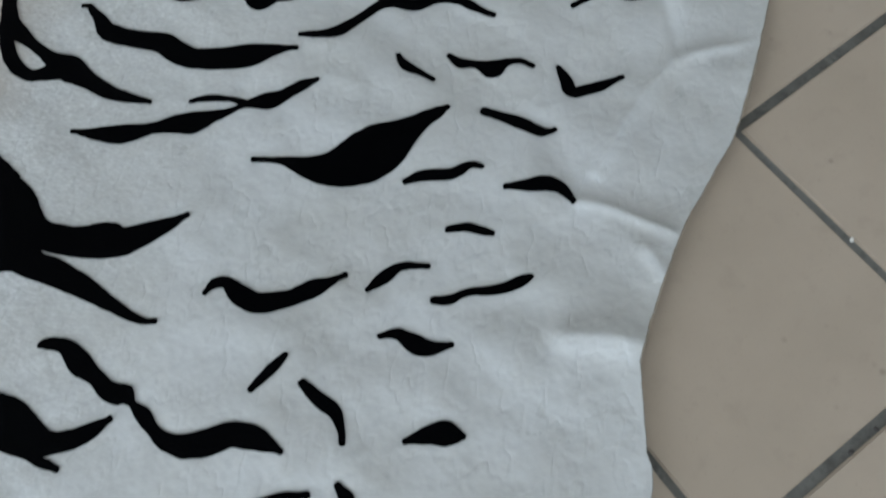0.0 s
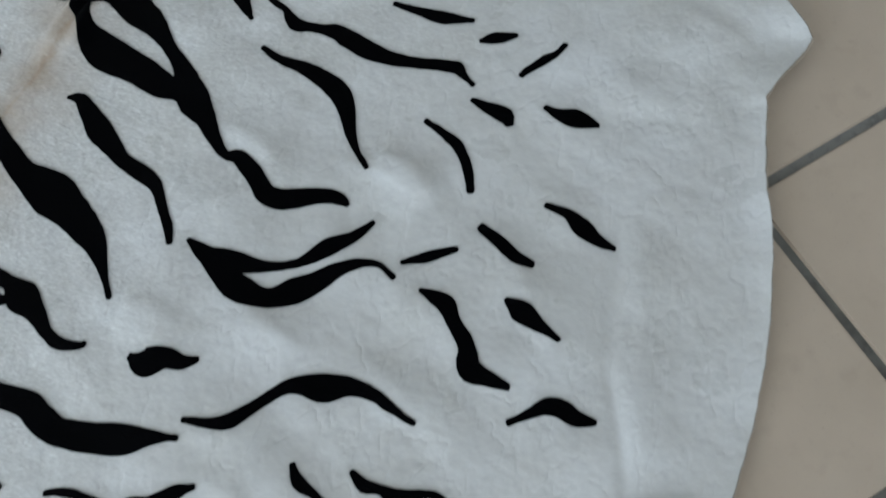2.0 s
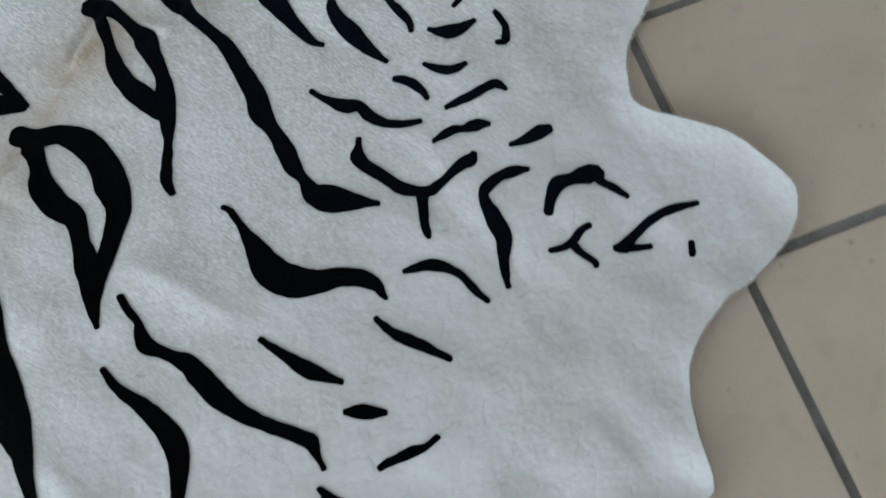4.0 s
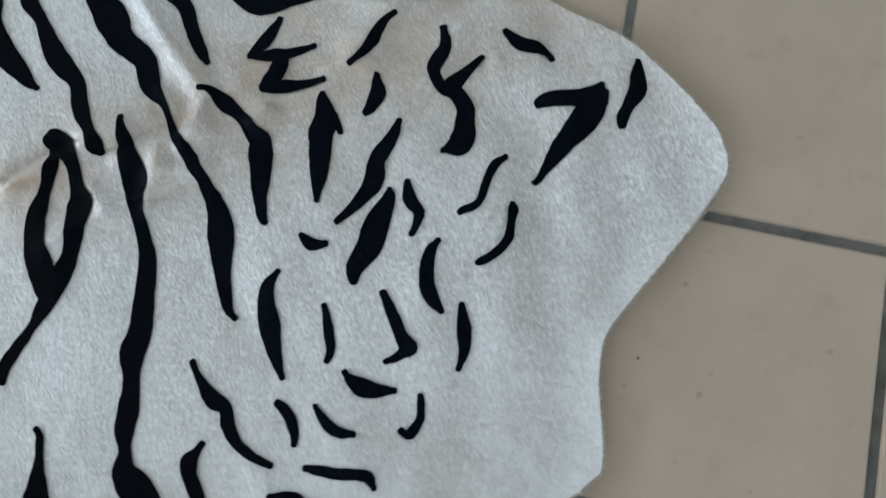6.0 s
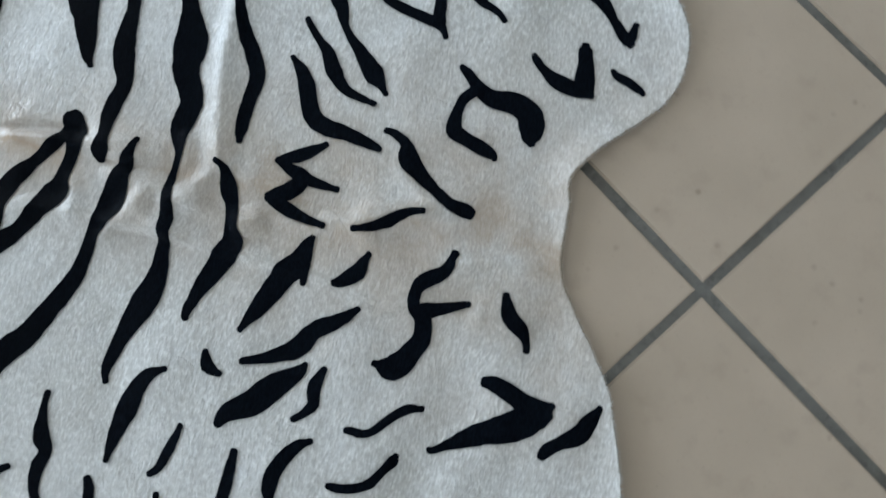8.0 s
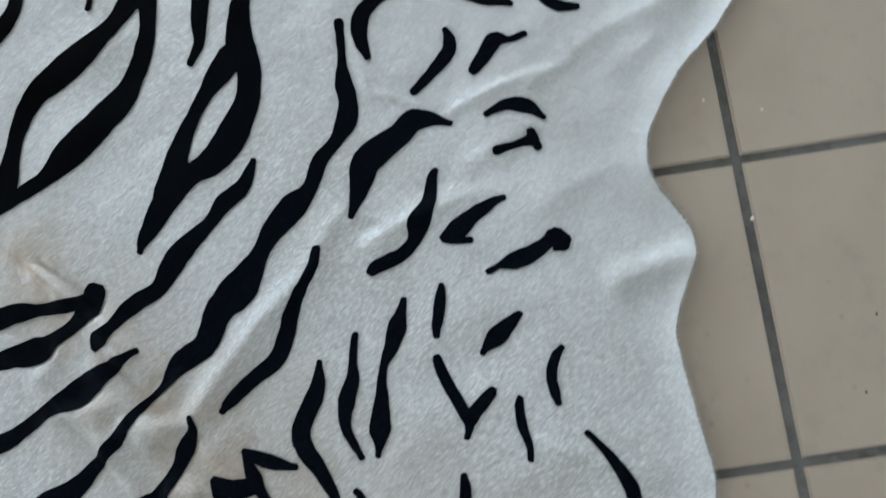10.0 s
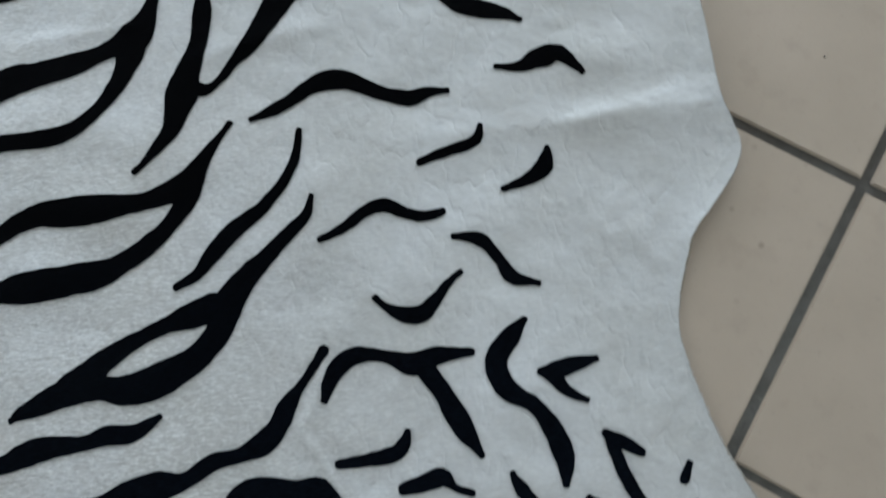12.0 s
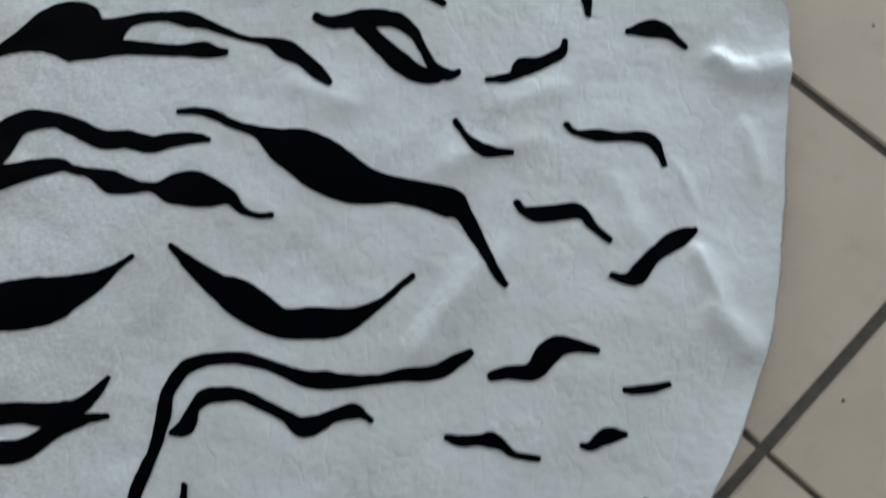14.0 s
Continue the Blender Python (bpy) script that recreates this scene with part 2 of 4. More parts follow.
def smooth_curve(points, closed, step):
    """Catmull-Rom through the rows of points, each span cut into pieces of about the given length."""
    p = np.array(points, float)
    n = len(p)
    out = []
    for i in range(n if closed else n - 1):
        a, b, c, d = (p[(i + k) % n] if closed else p[min(max(i + k, 0), n - 1)] for k in (-1, 0, 1, 2))
        cuts = max(2, int(np.linalg.norm((c - b)[:2]) / step))
        for u in np.arange(cuts) / cuts:
            out.append(0.5 * (2 * b + (c - a) * u + (2 * a - 5 * b + 4 * c - d) * u**2 + (3 * b - a - 3 * c + d) * u**3))
    if not closed:
        out.append(p[-1])
    return np.array(out)


EDGE = smooth_curve(np.array(EDGE_BELLY_SOUTH + EDGE_LEG_SOUTH + EDGE_NECK + EDGE_LEG_NORTH + EDGE_BELLY_NORTH + EDGE_FAR) / 1000, True, 0.005)

for i in range(len(EDGE)):
    p = Vector((EDGE[i, 0], EDGE[i, 1], 0))
    EDGE[i, 0] += 0.0009 * noise.noise(p * 60) + 0.0007 * noise.noise(p * 190)
    EDGE[i, 1] += 0.0009 * noise.noise(p * 60 + Vector((7, 3, 1))) + 0.0007 * noise.noise(p * 190 + Vector((2, 9, 4)))

# folds and dents: from, to, half width, height (metres)
FOLDS = [
    (-0.212, 0.042, -0.178, -0.002, 0.007, 0.0059), (-0.179, -0.003, -0.152, -0.058, 0.006, 0.0059), (-0.175, 0.051, -0.138, 0.069, 0.009, 0.0065), (-0.138, 0.069, -0.077, 0.093, 0.009, 0.0065),
    (-0.076, 0.094, 0.004, 0.112, 0.01, 0.0052), (0.008, 0.111, 0.091, 0.076, 0.009, 0.0065), (-0.328, -0.067, -0.264, -0.125, 0.015, 0.0156), (-0.25, -0.15, -0.184, -0.182, 0.012, 0.0039),
    (-0.172, 0.149, -0.203, 0.06, 0.02, -0.0039), (-0.187, -0.046, -0.196, -0.089, 0.008, 0.0065), (-0.349, 0.367, -0.314, 0.318, 0.02, 0.0039), (-0.102, 1.086, -0.168, 1.046, 0.01, 0.0069),
    (-0.17, 1.048, -0.302, 0.961, 0.013, 0.0069), (-0.048, 1.105, -0.11, 1.08, 0.006, 0.0046), (-0.004, 0.602, 0.024, 0.523, 0.022, 0.008), (-0.004, 0.922, 0.098, 0.815, 0.022, 0.0057),
    (-0.145, 0.735, -0.115, 0.659, 0.018, 0.0034), (-0.026, 0.728, 0.007, 0.618, 0.02, -0.0046), (0.421, 0.587, 0.456, 0.495, 0.02, 0.0034), (-0.004, 1.203, 0.038, 1.242, 0.005, -0.0052),
    (0.002, 1.194, 0.048, 1.234, 0.012, 0.0050), (0.068, 1.268, 0.15, 1.318, 0.016, 0.0078), (0.108, 1.265, 0.177, 1.311, 0.005, -0.0046), (0.188, 1.279, 0.215, 1.319, 0.012, 0.0104),
    (0.264, 1.324, 0.277, 1.356, 0.014, 0.0117), (0.139, 1.354, 0.171, 1.325, 0.012, 0.0065), (0.068, 1.14, 0.147, 1.21, 0.014, 0.0045), (0.149, 1.209, 0.262, 1.288, 0.012, 0.0065),
    (0.263, 1.287, 0.412, 1.382, 0.012, 0.0078), (0.412, 1.382, 0.516, 1.455, 0.012, 0.0052), (0.349, 1.428, 0.398, 1.498, 0.01, 0.0078), (0.337, 1.505, 0.395, 1.503, 0.008, 0.0052),
    (0.322, 1.408, 0.381, 1.435, 0.01, 0.0052), (0.461, 1.484, 0.534, 1.552, 0.012, 0.0052), (0.092, 1.223, 0.13, 1.192, 0.012, 0.0052), (0.514, 1.46, 0.569, 1.493, 0.02, 0.0052),
    (0.205, 1.351, 0.147, 1.4, 0.016, 0.0126), (0.147, 1.397, 0.056, 1.504, 0.013, 0.0103), (0.195, 1.299, 0.2, 1.343, 0.012, 0.0069), (0.054, 1.506, -0.015, 1.553, 0.014, 0.0057),
    (0.118, 1.831, 0.105, 1.881, 0.014, 0.0115), (0.105, 1.88, 0.097, 1.926, 0.014, 0.0138), (0.02, 1.768, -0.019, 1.88, 0.025, 0.0057), (-0.003, 1.208, 0.07, 1.253, 0.014, 0.004),
    (0.066, 1.261, 0.127, 1.293, 0.012, 0.0069), (0.173, 1.196, 0.164, 1.282, 0.012, 0.0069), (0.167, 1.248, 0.23, 1.267, 0.014, 0.0069), (0.065, 1.188, 0.163, 1.234, 0.016, -0.0057),
    (0.222, 1.365, 0.288, 1.401, 0.016, 0.0069), (0.016, 1.563, 0.018, 1.595, 0.012, -0.0034), (0.275, 1.727, 0.33, 1.839, 0.02, 0.0046), (0.348, 1.449, 0.415, 1.519, 0.014, 0.0057),
    (-0.207, 1.585, -0.145, 1.6, 0.005, 0.0029), (-0.141, 1.596, -0.112, 1.662, 0.005, 0.0029), (-0.101, 1.679, -0.133, 1.798, 0.008, 0.0046), (-0.149, 1.828, -0.205, 1.987, 0.014, 0.0046),
    (-0.113, 1.772, -0.141, 1.829, 0.008, 0.0034), (-0.036, 1.691, -0.077, 1.783, 0.014, 0.0034), (0.034, 1.569, -0.007, 1.697, 0.014, 0.0057), (-0.115, 1.863, -0.153, 1.937, 0.02, 0.0046),
    (-0.682, 1.536, -0.73, 1.582, 0.01, 0.0046), (-0.73, 1.581, -0.788, 1.659, 0.01, 0.008), (-0.788, 1.659, -0.827, 1.703, 0.01, 0.0115), (-0.571, 1.68, -0.67, 1.821, 0.018, 0.008),
    (-0.458, 1.526, -0.568, 1.681, 0.022, 0.0034), (-0.357, 1.088, -0.451, 1.207, 0.016, 0.0034), (-0.431, 1.264, -0.552, 1.399, 0.02, 0.0034), (-0.475, 1.776, -0.515, 1.815, 0.012, 0.0017),
    (-0.5, 1.806, -0.477, 1.847, 0.012, 0.0023), (-0.75, 1.569, -0.83, 1.672, 0.02, 0.0034), (-1.294, 1.337, -1.297, 1.382, 0.012, 0.0104), (-1.297, 1.383, -1.336, 1.418, 0.016, 0.0156),
    (-1.261, 1.395, -1.307, 1.431, 0.014, -0.0052), (-1.118, 1.467, -1.089, 1.526, 0.01, 0.0078), (-1.08, 1.521, -1.068, 1.588, 0.013, 0.0104), (-1.181, 1.375, -1.151, 1.447, 0.01, 0.0039),
    (-1.264, 1.408, -1.216, 1.479, 0.012, 0.0052), (-0.804, 1.323, -0.97, 1.309, 0.022, 0.0091), (-0.776, 1.279, -0.893, 1.276, 0.018, -0.0065), (-0.992, 1.191, -1.099, 1.26, 0.02, 0.0052),
    (-1.086, 1.198, -1.165, 1.24, 0.018, 0.0039), (-0.95, 0.986, -0.992, 1.078, 0.02, 0.0039), (-1.123, 1.343, -1.085, 1.416, 0.018, 0.0039), (0.198, 0.406, 0.081, 0.246, 0.012, -0.004),
    (0.081, 0.246, 0.021, 0.124, 0.01, -0.004), (0.212, 0.378, 0.048, 0.15, 0.03, 0.0046), (-0.039, 0.608, 0.023, 0.519, 0.02, 0.0046), (-0.341, 0.585, -0.304, 0.535, 0.02, 0.0046),
    (-0.224, 0.497, -0.195, 0.437, 0.018, 0.0046), (0.059, 0.432, 0.045, 0.294, 0.02, 0.0034),
    (0.117, 1.255, 0.195, 1.295, 0.016, 0.0070), (0.195, 1.295, 0.276, 1.336, 0.016, 0.0080), (0.276, 1.336, 0.373, 1.386, 0.018, 0.0060), (0.373, 1.386, 0.475, 1.438, 0.018, 0.0050), (0.154, 1.205, 0.277, 1.281, 0.007, -0.0050),
    (0.277, 1.281, 0.382, 1.329, 0.007, -0.0050), (0.382, 1.329, 0.489, 1.393, 0.007, -0.0040), (-0.003, 1.205, 0.090, 1.285, 0.007, -0.0060),
    (-0.300, 0.955, -0.160, 1.045, 0.007, -0.0060), (-0.160, 1.045, -0.030, 1.130, 0.007, -0.0060), (-0.308, 0.968, -0.168, 1.058, 0.010, 0.0060), (-0.292, 0.942, -0.152, 1.032, 0.010, 0.0050),
]
# broad rises where the hide does not lie flat: x, y, radius, height
RISES = [
    (0.50, 0.80, 0.09, 0.009), (0.53, 1.26, 0.07, 0.007), (0.20, 1.40, 0.05, 0.004), (0.33, 1.19, 0.08, 0.005), (0.65, 1.46, 0.06, 0.006),
    (0.09, 1.28, 0.06, 0.001), (-0.35, 1.33, 0.08, 0.004), (-0.52, 0.38, 0.12, 0.003), (0.28, 1.71, 0.05, 0.004), (-0.70, 1.02, 0.10, 0.003),
    (0.04, 0.22, 0.06, 0.003), (-0.10, 0.47, 0.07, -0.003), (-0.08, 1.68, 0.09, -0.003), (-0.40, 1.67, 0.10, -0.002), (-0.19, 0.28, 0.07, -0.003), (0.28, 0.77, 0.06, -0.002),
]
SWELLS = [(random.uniform(3, 24), random.uniform(-math.pi, math.pi), random.uniform(0, 6.3)) for _ in range(26)]
WRINKLES = [(random.uniform(25, 75), random.uniform(-math.pi, math.pi), random.uniform(0, 6.3)) for _ in range(22)]


def hide_height(x, y):
    """Height of the hide's top over the floor."""
    x, y = np.asarray(x, float), np.asarray(y, float)
    h = np.full(x.shape, 0.0042)
    for k, a, s in SWELLS:
        h += 0.0017 / (1 + k / 8) * np.sin(k * (x * math.cos(a) + y * math.sin(a)) + s)
    patch = 0.5 + 0.5 * np.sin(5.1 * x + 2.2 * np.sin(3.7 * y)) * np.sin(4.3 * y + 1.9 * np.sin(4.4 * x) + 1.0)
    for k, a, s in WRINKLES:
        h += patch * 0.0005 * np.sin(k * (x * math.cos(a) + y * math.sin(a)) + s + 1.5 * np.sin(6 * x + 4 * y))
    for x0, y0, r, up in RISES:
        h += up * np.exp(-((x - x0) ** 2 + (y - y0) ** 2) / r**2)
    for x0, y0, x1, y1, w, up in FOLDS:
        dx, dy = x1 - x0, y1 - y0
        l2 = dx * dx + dy * dy
        u = ((x - x0) * dx + (y - y0) * dy) / l2
        v = ((x - x0) * dy - (y - y0) * dx) / math.sqrt(l2) + 0.03 * math.sqrt(l2) * np.sin(3.1 * u)
        fade = np.clip(u / 0.4 + 0.5, 0, 1) * np.clip((1 - u) / 0.4 + 0.5, 0, 1)
        fade = fade * fade * (3 - 2 * fade)
        h += up * fade * np.exp(-(np.abs(v / w) ** 1.45))
    # where several folds meet, the hide sags under its own weight
    h = np.where(h > 0.012, 0.012 + 0.5 * (h - 0.012), h)
    return np.maximum(h, 0.0022)


def inside(x, y, poly):
    hit = np.zeros(x.shape, bool)
    xa, ya = poly[:, 0], poly[:, 1]
    xb, yb = np.roll(xa, -1), np.roll(ya, -1)
    for i in range(len(poly)):
        if ya[i] != yb[i]:
            c = ((ya[i] > y) != (yb[i] > y)) & (x < (xb[i] - xa[i]) * (y - ya[i]) / (yb[i] - ya[i]) + xa[i])
            hit ^= c
    return hit


def rim_lift(x, y):
    """How far the curled rim stands up above the rest of the hide."""
    near = np.full(x.shape, 9.0)
    for ex, ey in EDGE:
        np.minimum(near, (x - ex) ** 2 + (y - ey) ** 2, out=near)
    wave = 0.5 + 0.5 * np.sin(9 * x + 3 * np.sin(7 * y)) * np.sin(8 * y + 2 * np.sin(6 * x))
    return (0.003 + 0.008 * wave) * np.clip(1 - np.sqrt(near) / 0.04, 0, 1) ** 2


def build_hide():
    step = 0.0042
    gx, gy = np.meshgrid(np.arange(-1.7, 0.85, step), np.arange(-0.4, 2.1, step))
    gx[1::2] += step / 2
    gx, gy = gx.ravel(), gy.ravel()
    ok = inside(gx, gy, EDGE)
    gx, gy = gx[ok], gy[ok]
    near = np.full(gx.shape, 9.0)
    for ex, ey in EDGE[::1]:
        np.minimum(near, (gx - ex) ** 2 + (gy - ey) ** 2, out=near)
    gx, gy = gx[near > 0.005**2], gy[near > 0.005**2]
    n = len(EDGE)
    pts = [Vector(p) for p in EDGE] + [Vector(p) for p in zip(gx, gy)]
    edges = [(i, (i + 1) % n) for i in range(n)]
    v, e, f, ov, oe, of = delaunay_2d_cdt(pts, edges, [], 1, 1e-6)
    vx, vy = np.array([p.x for p in v]), np.array([p.y for p in v])
    h = hide_height(vx, vy)
    h += rim_lift(vx, vy)
    me = bpy.data.meshes.new("hide_rug")
    me.from_pydata([(a, b, c) for a, b, c in zip(vx, vy, h)], [], [tuple(t) for t in f])
    bm = bmesh.new()
    bm.from_mesh(me)
    bpy.data.meshes.remove(me)
    for face in bm.faces:
        if face.normal.z < 0:
            face.normal_flip()
        face.smooth = True
    ob = part("hide_rug", bm, hide_white)
    tagged(ob, "white short-haired cowhide rug printed with black tiger stripes, on tiles", "rug")
    # the cut edge of brown leather and its painted shade, spreading a little under the hair
    top = [Vector((vx[i], vy[i], h[i])) for i in range(n)]
    turn = sum(top[i].x * top[(i + 1) % n].y - top[(i + 1) % n].x * top[i].y for i in range(n))
    bm = bmesh.new()
    rings = []
    for i in range(n):
        d = (top[(i + 1) % n] - top[i - 1]).normalized()
        out = Vector((d.y, -d.x, 0)) * (1 if turn > 0 else -1)
        # the brown reaches outward past the leather to stand in for the edge's shadow
        wide = 0.0008 + 0.0032 * max(0, 0.35 + noise.noise(top[i] * 7) + 0.4 * noise.noise(top[i] * 50))
        low = max(0.0004, top[i].z - 0.0022)
        rings.append([bm.verts.new(p) for p in (top[i] - out * 0.0006 - Vector((0, 0, 0.0001)), top[i] + out * wide * 0.7 - Vector((0, 0, 0.0007)), Vector((top[i].x, top[i].y, low)) + out * wide, Vector((top[i].x, top[i].y, low)) - out * 0.003)])
    for i in range(n):
        a, b = rings[i], rings[(i + 1) % n]
        for k in range(3):
            bm.faces.new((a[k], a[k + 1], b[k + 1], b[k]))
    bmesh.ops.recalc_face_normals(bm, faces=bm.faces[:])
    part("cut_edge_and_shade", bm, hide_back, ob, "thin brown cut leather edge, widened to stand in for its shadow")
    # single hairs that stick out over the edge, longer over the neck and legs
    verts, faces = [], []
    dice = random.Random(5)
    for i in range(n):
        a, b = top[i], top[(i + 1) % n]
        d = (b - a).normalized()
        out = Vector((d.y, -d.x, 0)) * (1 if turn > 0 else -1)
        along = 0.8 * a.x + 0.6 * a.y
        long = 0.0022 + 0.0026 * min(max((along - 0.7) / 0.4, 0), 1)
        for _ in range(int(1400 * (b - a).length)):
            root = a.lerp(b, dice.random()) - out * 0.0008 + Vector((0, 0, 0.0003))
            tip = root + (out + d * dice.uniform(-0.9, 0.9)) * long * dice.uniform(0.4, 1.3) + Vector((0, 0, dice.uniform(-0.0012, 0.0005)))
            k = len(verts)
            verts += [root - d * 0.0003, root + d * 0.0003, tip]
            faces.append((k, k + 1, k + 2))
    me = bpy.data.meshes.new("hair_fringe")
    me.from_pydata([tuple(p) for p in verts], [], faces)
    me.materials.append(hide_white.m)
    fringe = new("hair_fringe", me)
    fringe.parent = ob
    tagged(fringe, "fine white hairs standing out along the edge", kind="stuff")
    return ob


hide = build_hide()


def stripe(*strokes):
    """A black stripe of the print: each stroke is a line of (x, y, width) in millimetres, laid on the hide."""
    verts, faces = [], []
    for k, s in enumerate(strokes):
        cols = max(4, int(max(w for _, _, w in s) / 5) + 2)
        p = smooth_curve(np.array(s, float) / 1000, False, 0.004)
        d = np.gradient(p[:, :2], axis=0)
        d /= np.linalg.norm(d, axis=1)[:, None] + 1e-9
        w = np.maximum(p[:, 2], 0.0074)
        # round off both ends
        c0 = [(p[0, 0] - d[0, 0] * w[0] * a, p[0, 1] - d[0, 1] * w[0] * a, w[0] * b) for a, b in ((0.42, 0.45), (0.26, 0.84))]
        c1 = [(p[-1, 0] + d[-1, 0] * w[-1] * a, p[-1, 1] + d[-1, 1] * w[-1] * a, w[-1] * b) for a, b in ((0.26, 0.84), (0.42, 0.45))]
        p = np.vstack([c0, np.c_[p[:, :2], w], c1])
        d = np.vstack([d[:1], d[:1], d, d[-1:], d[-1:]])
        nrm = np.c_[-d[:, 1], d[:, 0]]
        base = len(verts)
        lift = rim_lift(p[:, 0], p[:, 1])
        for j in range(cols):
            q = p[:, :2] + nrm * (p[:, 2] * (j / (cols - 1) - 0.5))[:, None]
            for row in q:
                g = Vector((row[0], row[1], 0.5 * k))
                row += (0.0011 * noise.noise(g * 95), 0.0011 * noise.noise(g * 95 + Vector((5, 8, 2))))
            z = hide_height(q[:, 0], q[:, 1]) + lift + 0.0013 + 0.00006 * k
            if j == 0:
                rows = [[] for _ in range(len(q))]
            for i in range(len(q)):
                rows[i].append((q[i, 0], q[i, 1], z[i]))
        for r in rows:
            verts.extend(r)
        for i in range(len(rows) - 1):
            for j in range(cols - 1):
                a = base + i * cols + j
                faces.append((a, a + 1, a + cols + 1, a + cols))
    me = bpy.data.meshes.new("stripe")
    me.from_pydata(verts, [], faces)
    bm = bmesh.new()
    bm.from_mesh(me)
    bpy.data.meshes.remove(me)
    for f in bm.faces:
        f.normal_update()
        if f.normal.z < 0:
            f.normal_flip()
        f.smooth = True
    return part("stripe", bm, stripe_black, hide, "black printed stripe")


# stripes: belly south
stripe([(-876, 241, 53), (-857, 217, 55), (-847, 195, 48), (-837, 176, 37), (-822, 164, 24), (-804, 155, 22), (-783, 151, 18), (-762, 150, 4)], [(-855, 183, 16), (-844, 157, 11), (-837, 147, 10), (-832, 137, 4)])
stripe([(-787, 268, 5), (-783, 267, 12), (-765, 251, 18), (-761, 224, 27), (-754, 201, 18), (-749, 177, 22), (-736, 161, 23), (-735, 150, 8), (-731, 131, 18), (-730, 113, 14), (-725, 93, 19), (-709, 75, 26), (-688, 64, 29), (-666, 57, 27), (-648, 40, 26), (-638, 23, 16), (-632, 10, 5)])
stripe([(-768, 510, 93), (-759, 457, 96), (-749, 446, 85), (-741, 432, 67), (-736, 411, 48), (-729, 390, 38), (-714, 370, 36), (-694, 351, 39), (-669, 334, 46), (-653, 320, 36), (-624, 312, 27), (-599, 306, 17), (-577, 303, 5)], [(-800, 417, 55), (-770, 396, 58), (-757, 377, 44), (-750, 357, 34), (-736, 336, 32), (-718, 301, 26), (-701, 262, 17), (-686, 229, 10), (-670, 214, 6)])
stripe([(-608, 207, 4), (-595, 210, 13), (-583, 203, 15), (-579, 184, 23), (-571, 165, 25), (-558, 155, 24), (-533, 144, 20), (-508, 138, 22), (-490, 134, 12), (-471, 130, 4)])
stripe([(-460, 101, 7), (-438, 101, 15), (-415, 100, 10), (-391, 82, 6)])
stripe([(-409, 46, 10), (-396, 36, 11), (-373, 30, 9), (-346, 13, 12), (-321, 5, 14), (-308, 2, 7)])
stripe([(-480, 49, 6), (-463, 39, 13), (-453, 15, 22), (-440, 2, 15), (-424, -6, 6)])
stripe([(-624, 84, 5), (-606, 87, 11), (-587, 90, 11), (-574, 93, 6)])
stripe([(-575, 56, 10), (-572, 35, 15), (-565, 12, 16), (-568, -6, 9), (-576, -21, 5)])
stripe([(-523, -58, 5), (-504, -66, 17), (-486, -76, 27), (-478, -84, 20), (-472, -90, 8)])
stripe([(-690, -19, 19), (-656, -30, 13), (-633, -42, 5)])
stripe([(-603, -53, 8), (-603, -67, 15), (-604, -82, 12), (-610, -95, 5)])
stripe([(-350, 183, 8), (-329, 176, 14), (-301, 157, 14), (-278, 154, 10), (-268, 143, 6)])
stripe([(-262, 105, 6), (-241, 90, 16), (-221, 78, 20), (-213, 63, 15), (-214, 42, 6)])
stripe([(-347, 104, 8), (-328, 93, 11), (-318, 80, 11), (-310, 69, 6)])
stripe([(-478, 317, 5), (-451, 293, 11), (-433, 270, 28), (-414, 252, 44), (-392, 242, 58), (-366, 237, 66), (-337, 236, 59), (-312, 236, 39), (-286, 236, 22), (-266, 233, 16), (-252, 232, 5)])
stripe([(-256, 329, 6), (-258, 310, 14), (-250, 292, 10), (-243, 274, 6)])
stripe([(-205, 290, 8), (-201, 273, 14), (-187, 260, 11), (-176, 241, 25), (-158, 237, 12), (-142, 228, 8), (-135, 213, 5)])
stripe([(-110, 193, 7), (-115, 173, 16), (-121, 156, 17), (-105, 147, 15), (-85, 140, 13), (-59, 134, 5)])
stripe([(-220, 201, 11), (-207, 181, 13), (-194, 157, 17), (-183, 136, 13), (-169, 129, 5)])
stripe([(-337, 430, 6), (-316, 414, 11), (-295, 404, 17), (-263, 405, 13), (-233, 406, 14), (-212, 400, 21), (-191, 384, 32), (-167, 372, 21), (-148, 350, 15), (-138, 327, 11), (-126, 303, 4)])
stripe([(-538, 655, 6), (-533, 650, 9), (-531, 626, 15), (-531, 597, 26), (-511, 567, 26), (-484, 537, 30), (-476, 514, 32), (-463, 490, 31), (-430, 463, 33), (-401, 444, 33), (-373, 430, 15), (-352, 417, 5)])
stripe([(-636, 492, 4), (-620, 476, 14), (-597, 456, 26), (-580, 445, 25), (-556, 434, 16), (-534, 424, 23), (-510, 409, 31), (-484, 399, 17), (-465, 392, 9), (-445, 388, 11), (-420, 374, 25), (-402, 369, 17), (-377, 367, 16), (-356, 362, 5)], [(-497, 437, 5), (-478, 427, 10), (-459, 409, 8), (-445, 390, 10)])
stripe([(-597, 763, 17), (-613, 728, 19), (-627, 694, 24), (-626, 667, 23), (-618, 635, 15), (-610, 606, 21), (-599, 580, 38), (-587, 547, 25), (-570, 508, 19), (-539, 469, 6)], [(-629, 692, 26), (-645, 664, 20), (-652, 632, 20), (-646, 603, 17), (-629, 591, 19), (-608, 586, 38)])

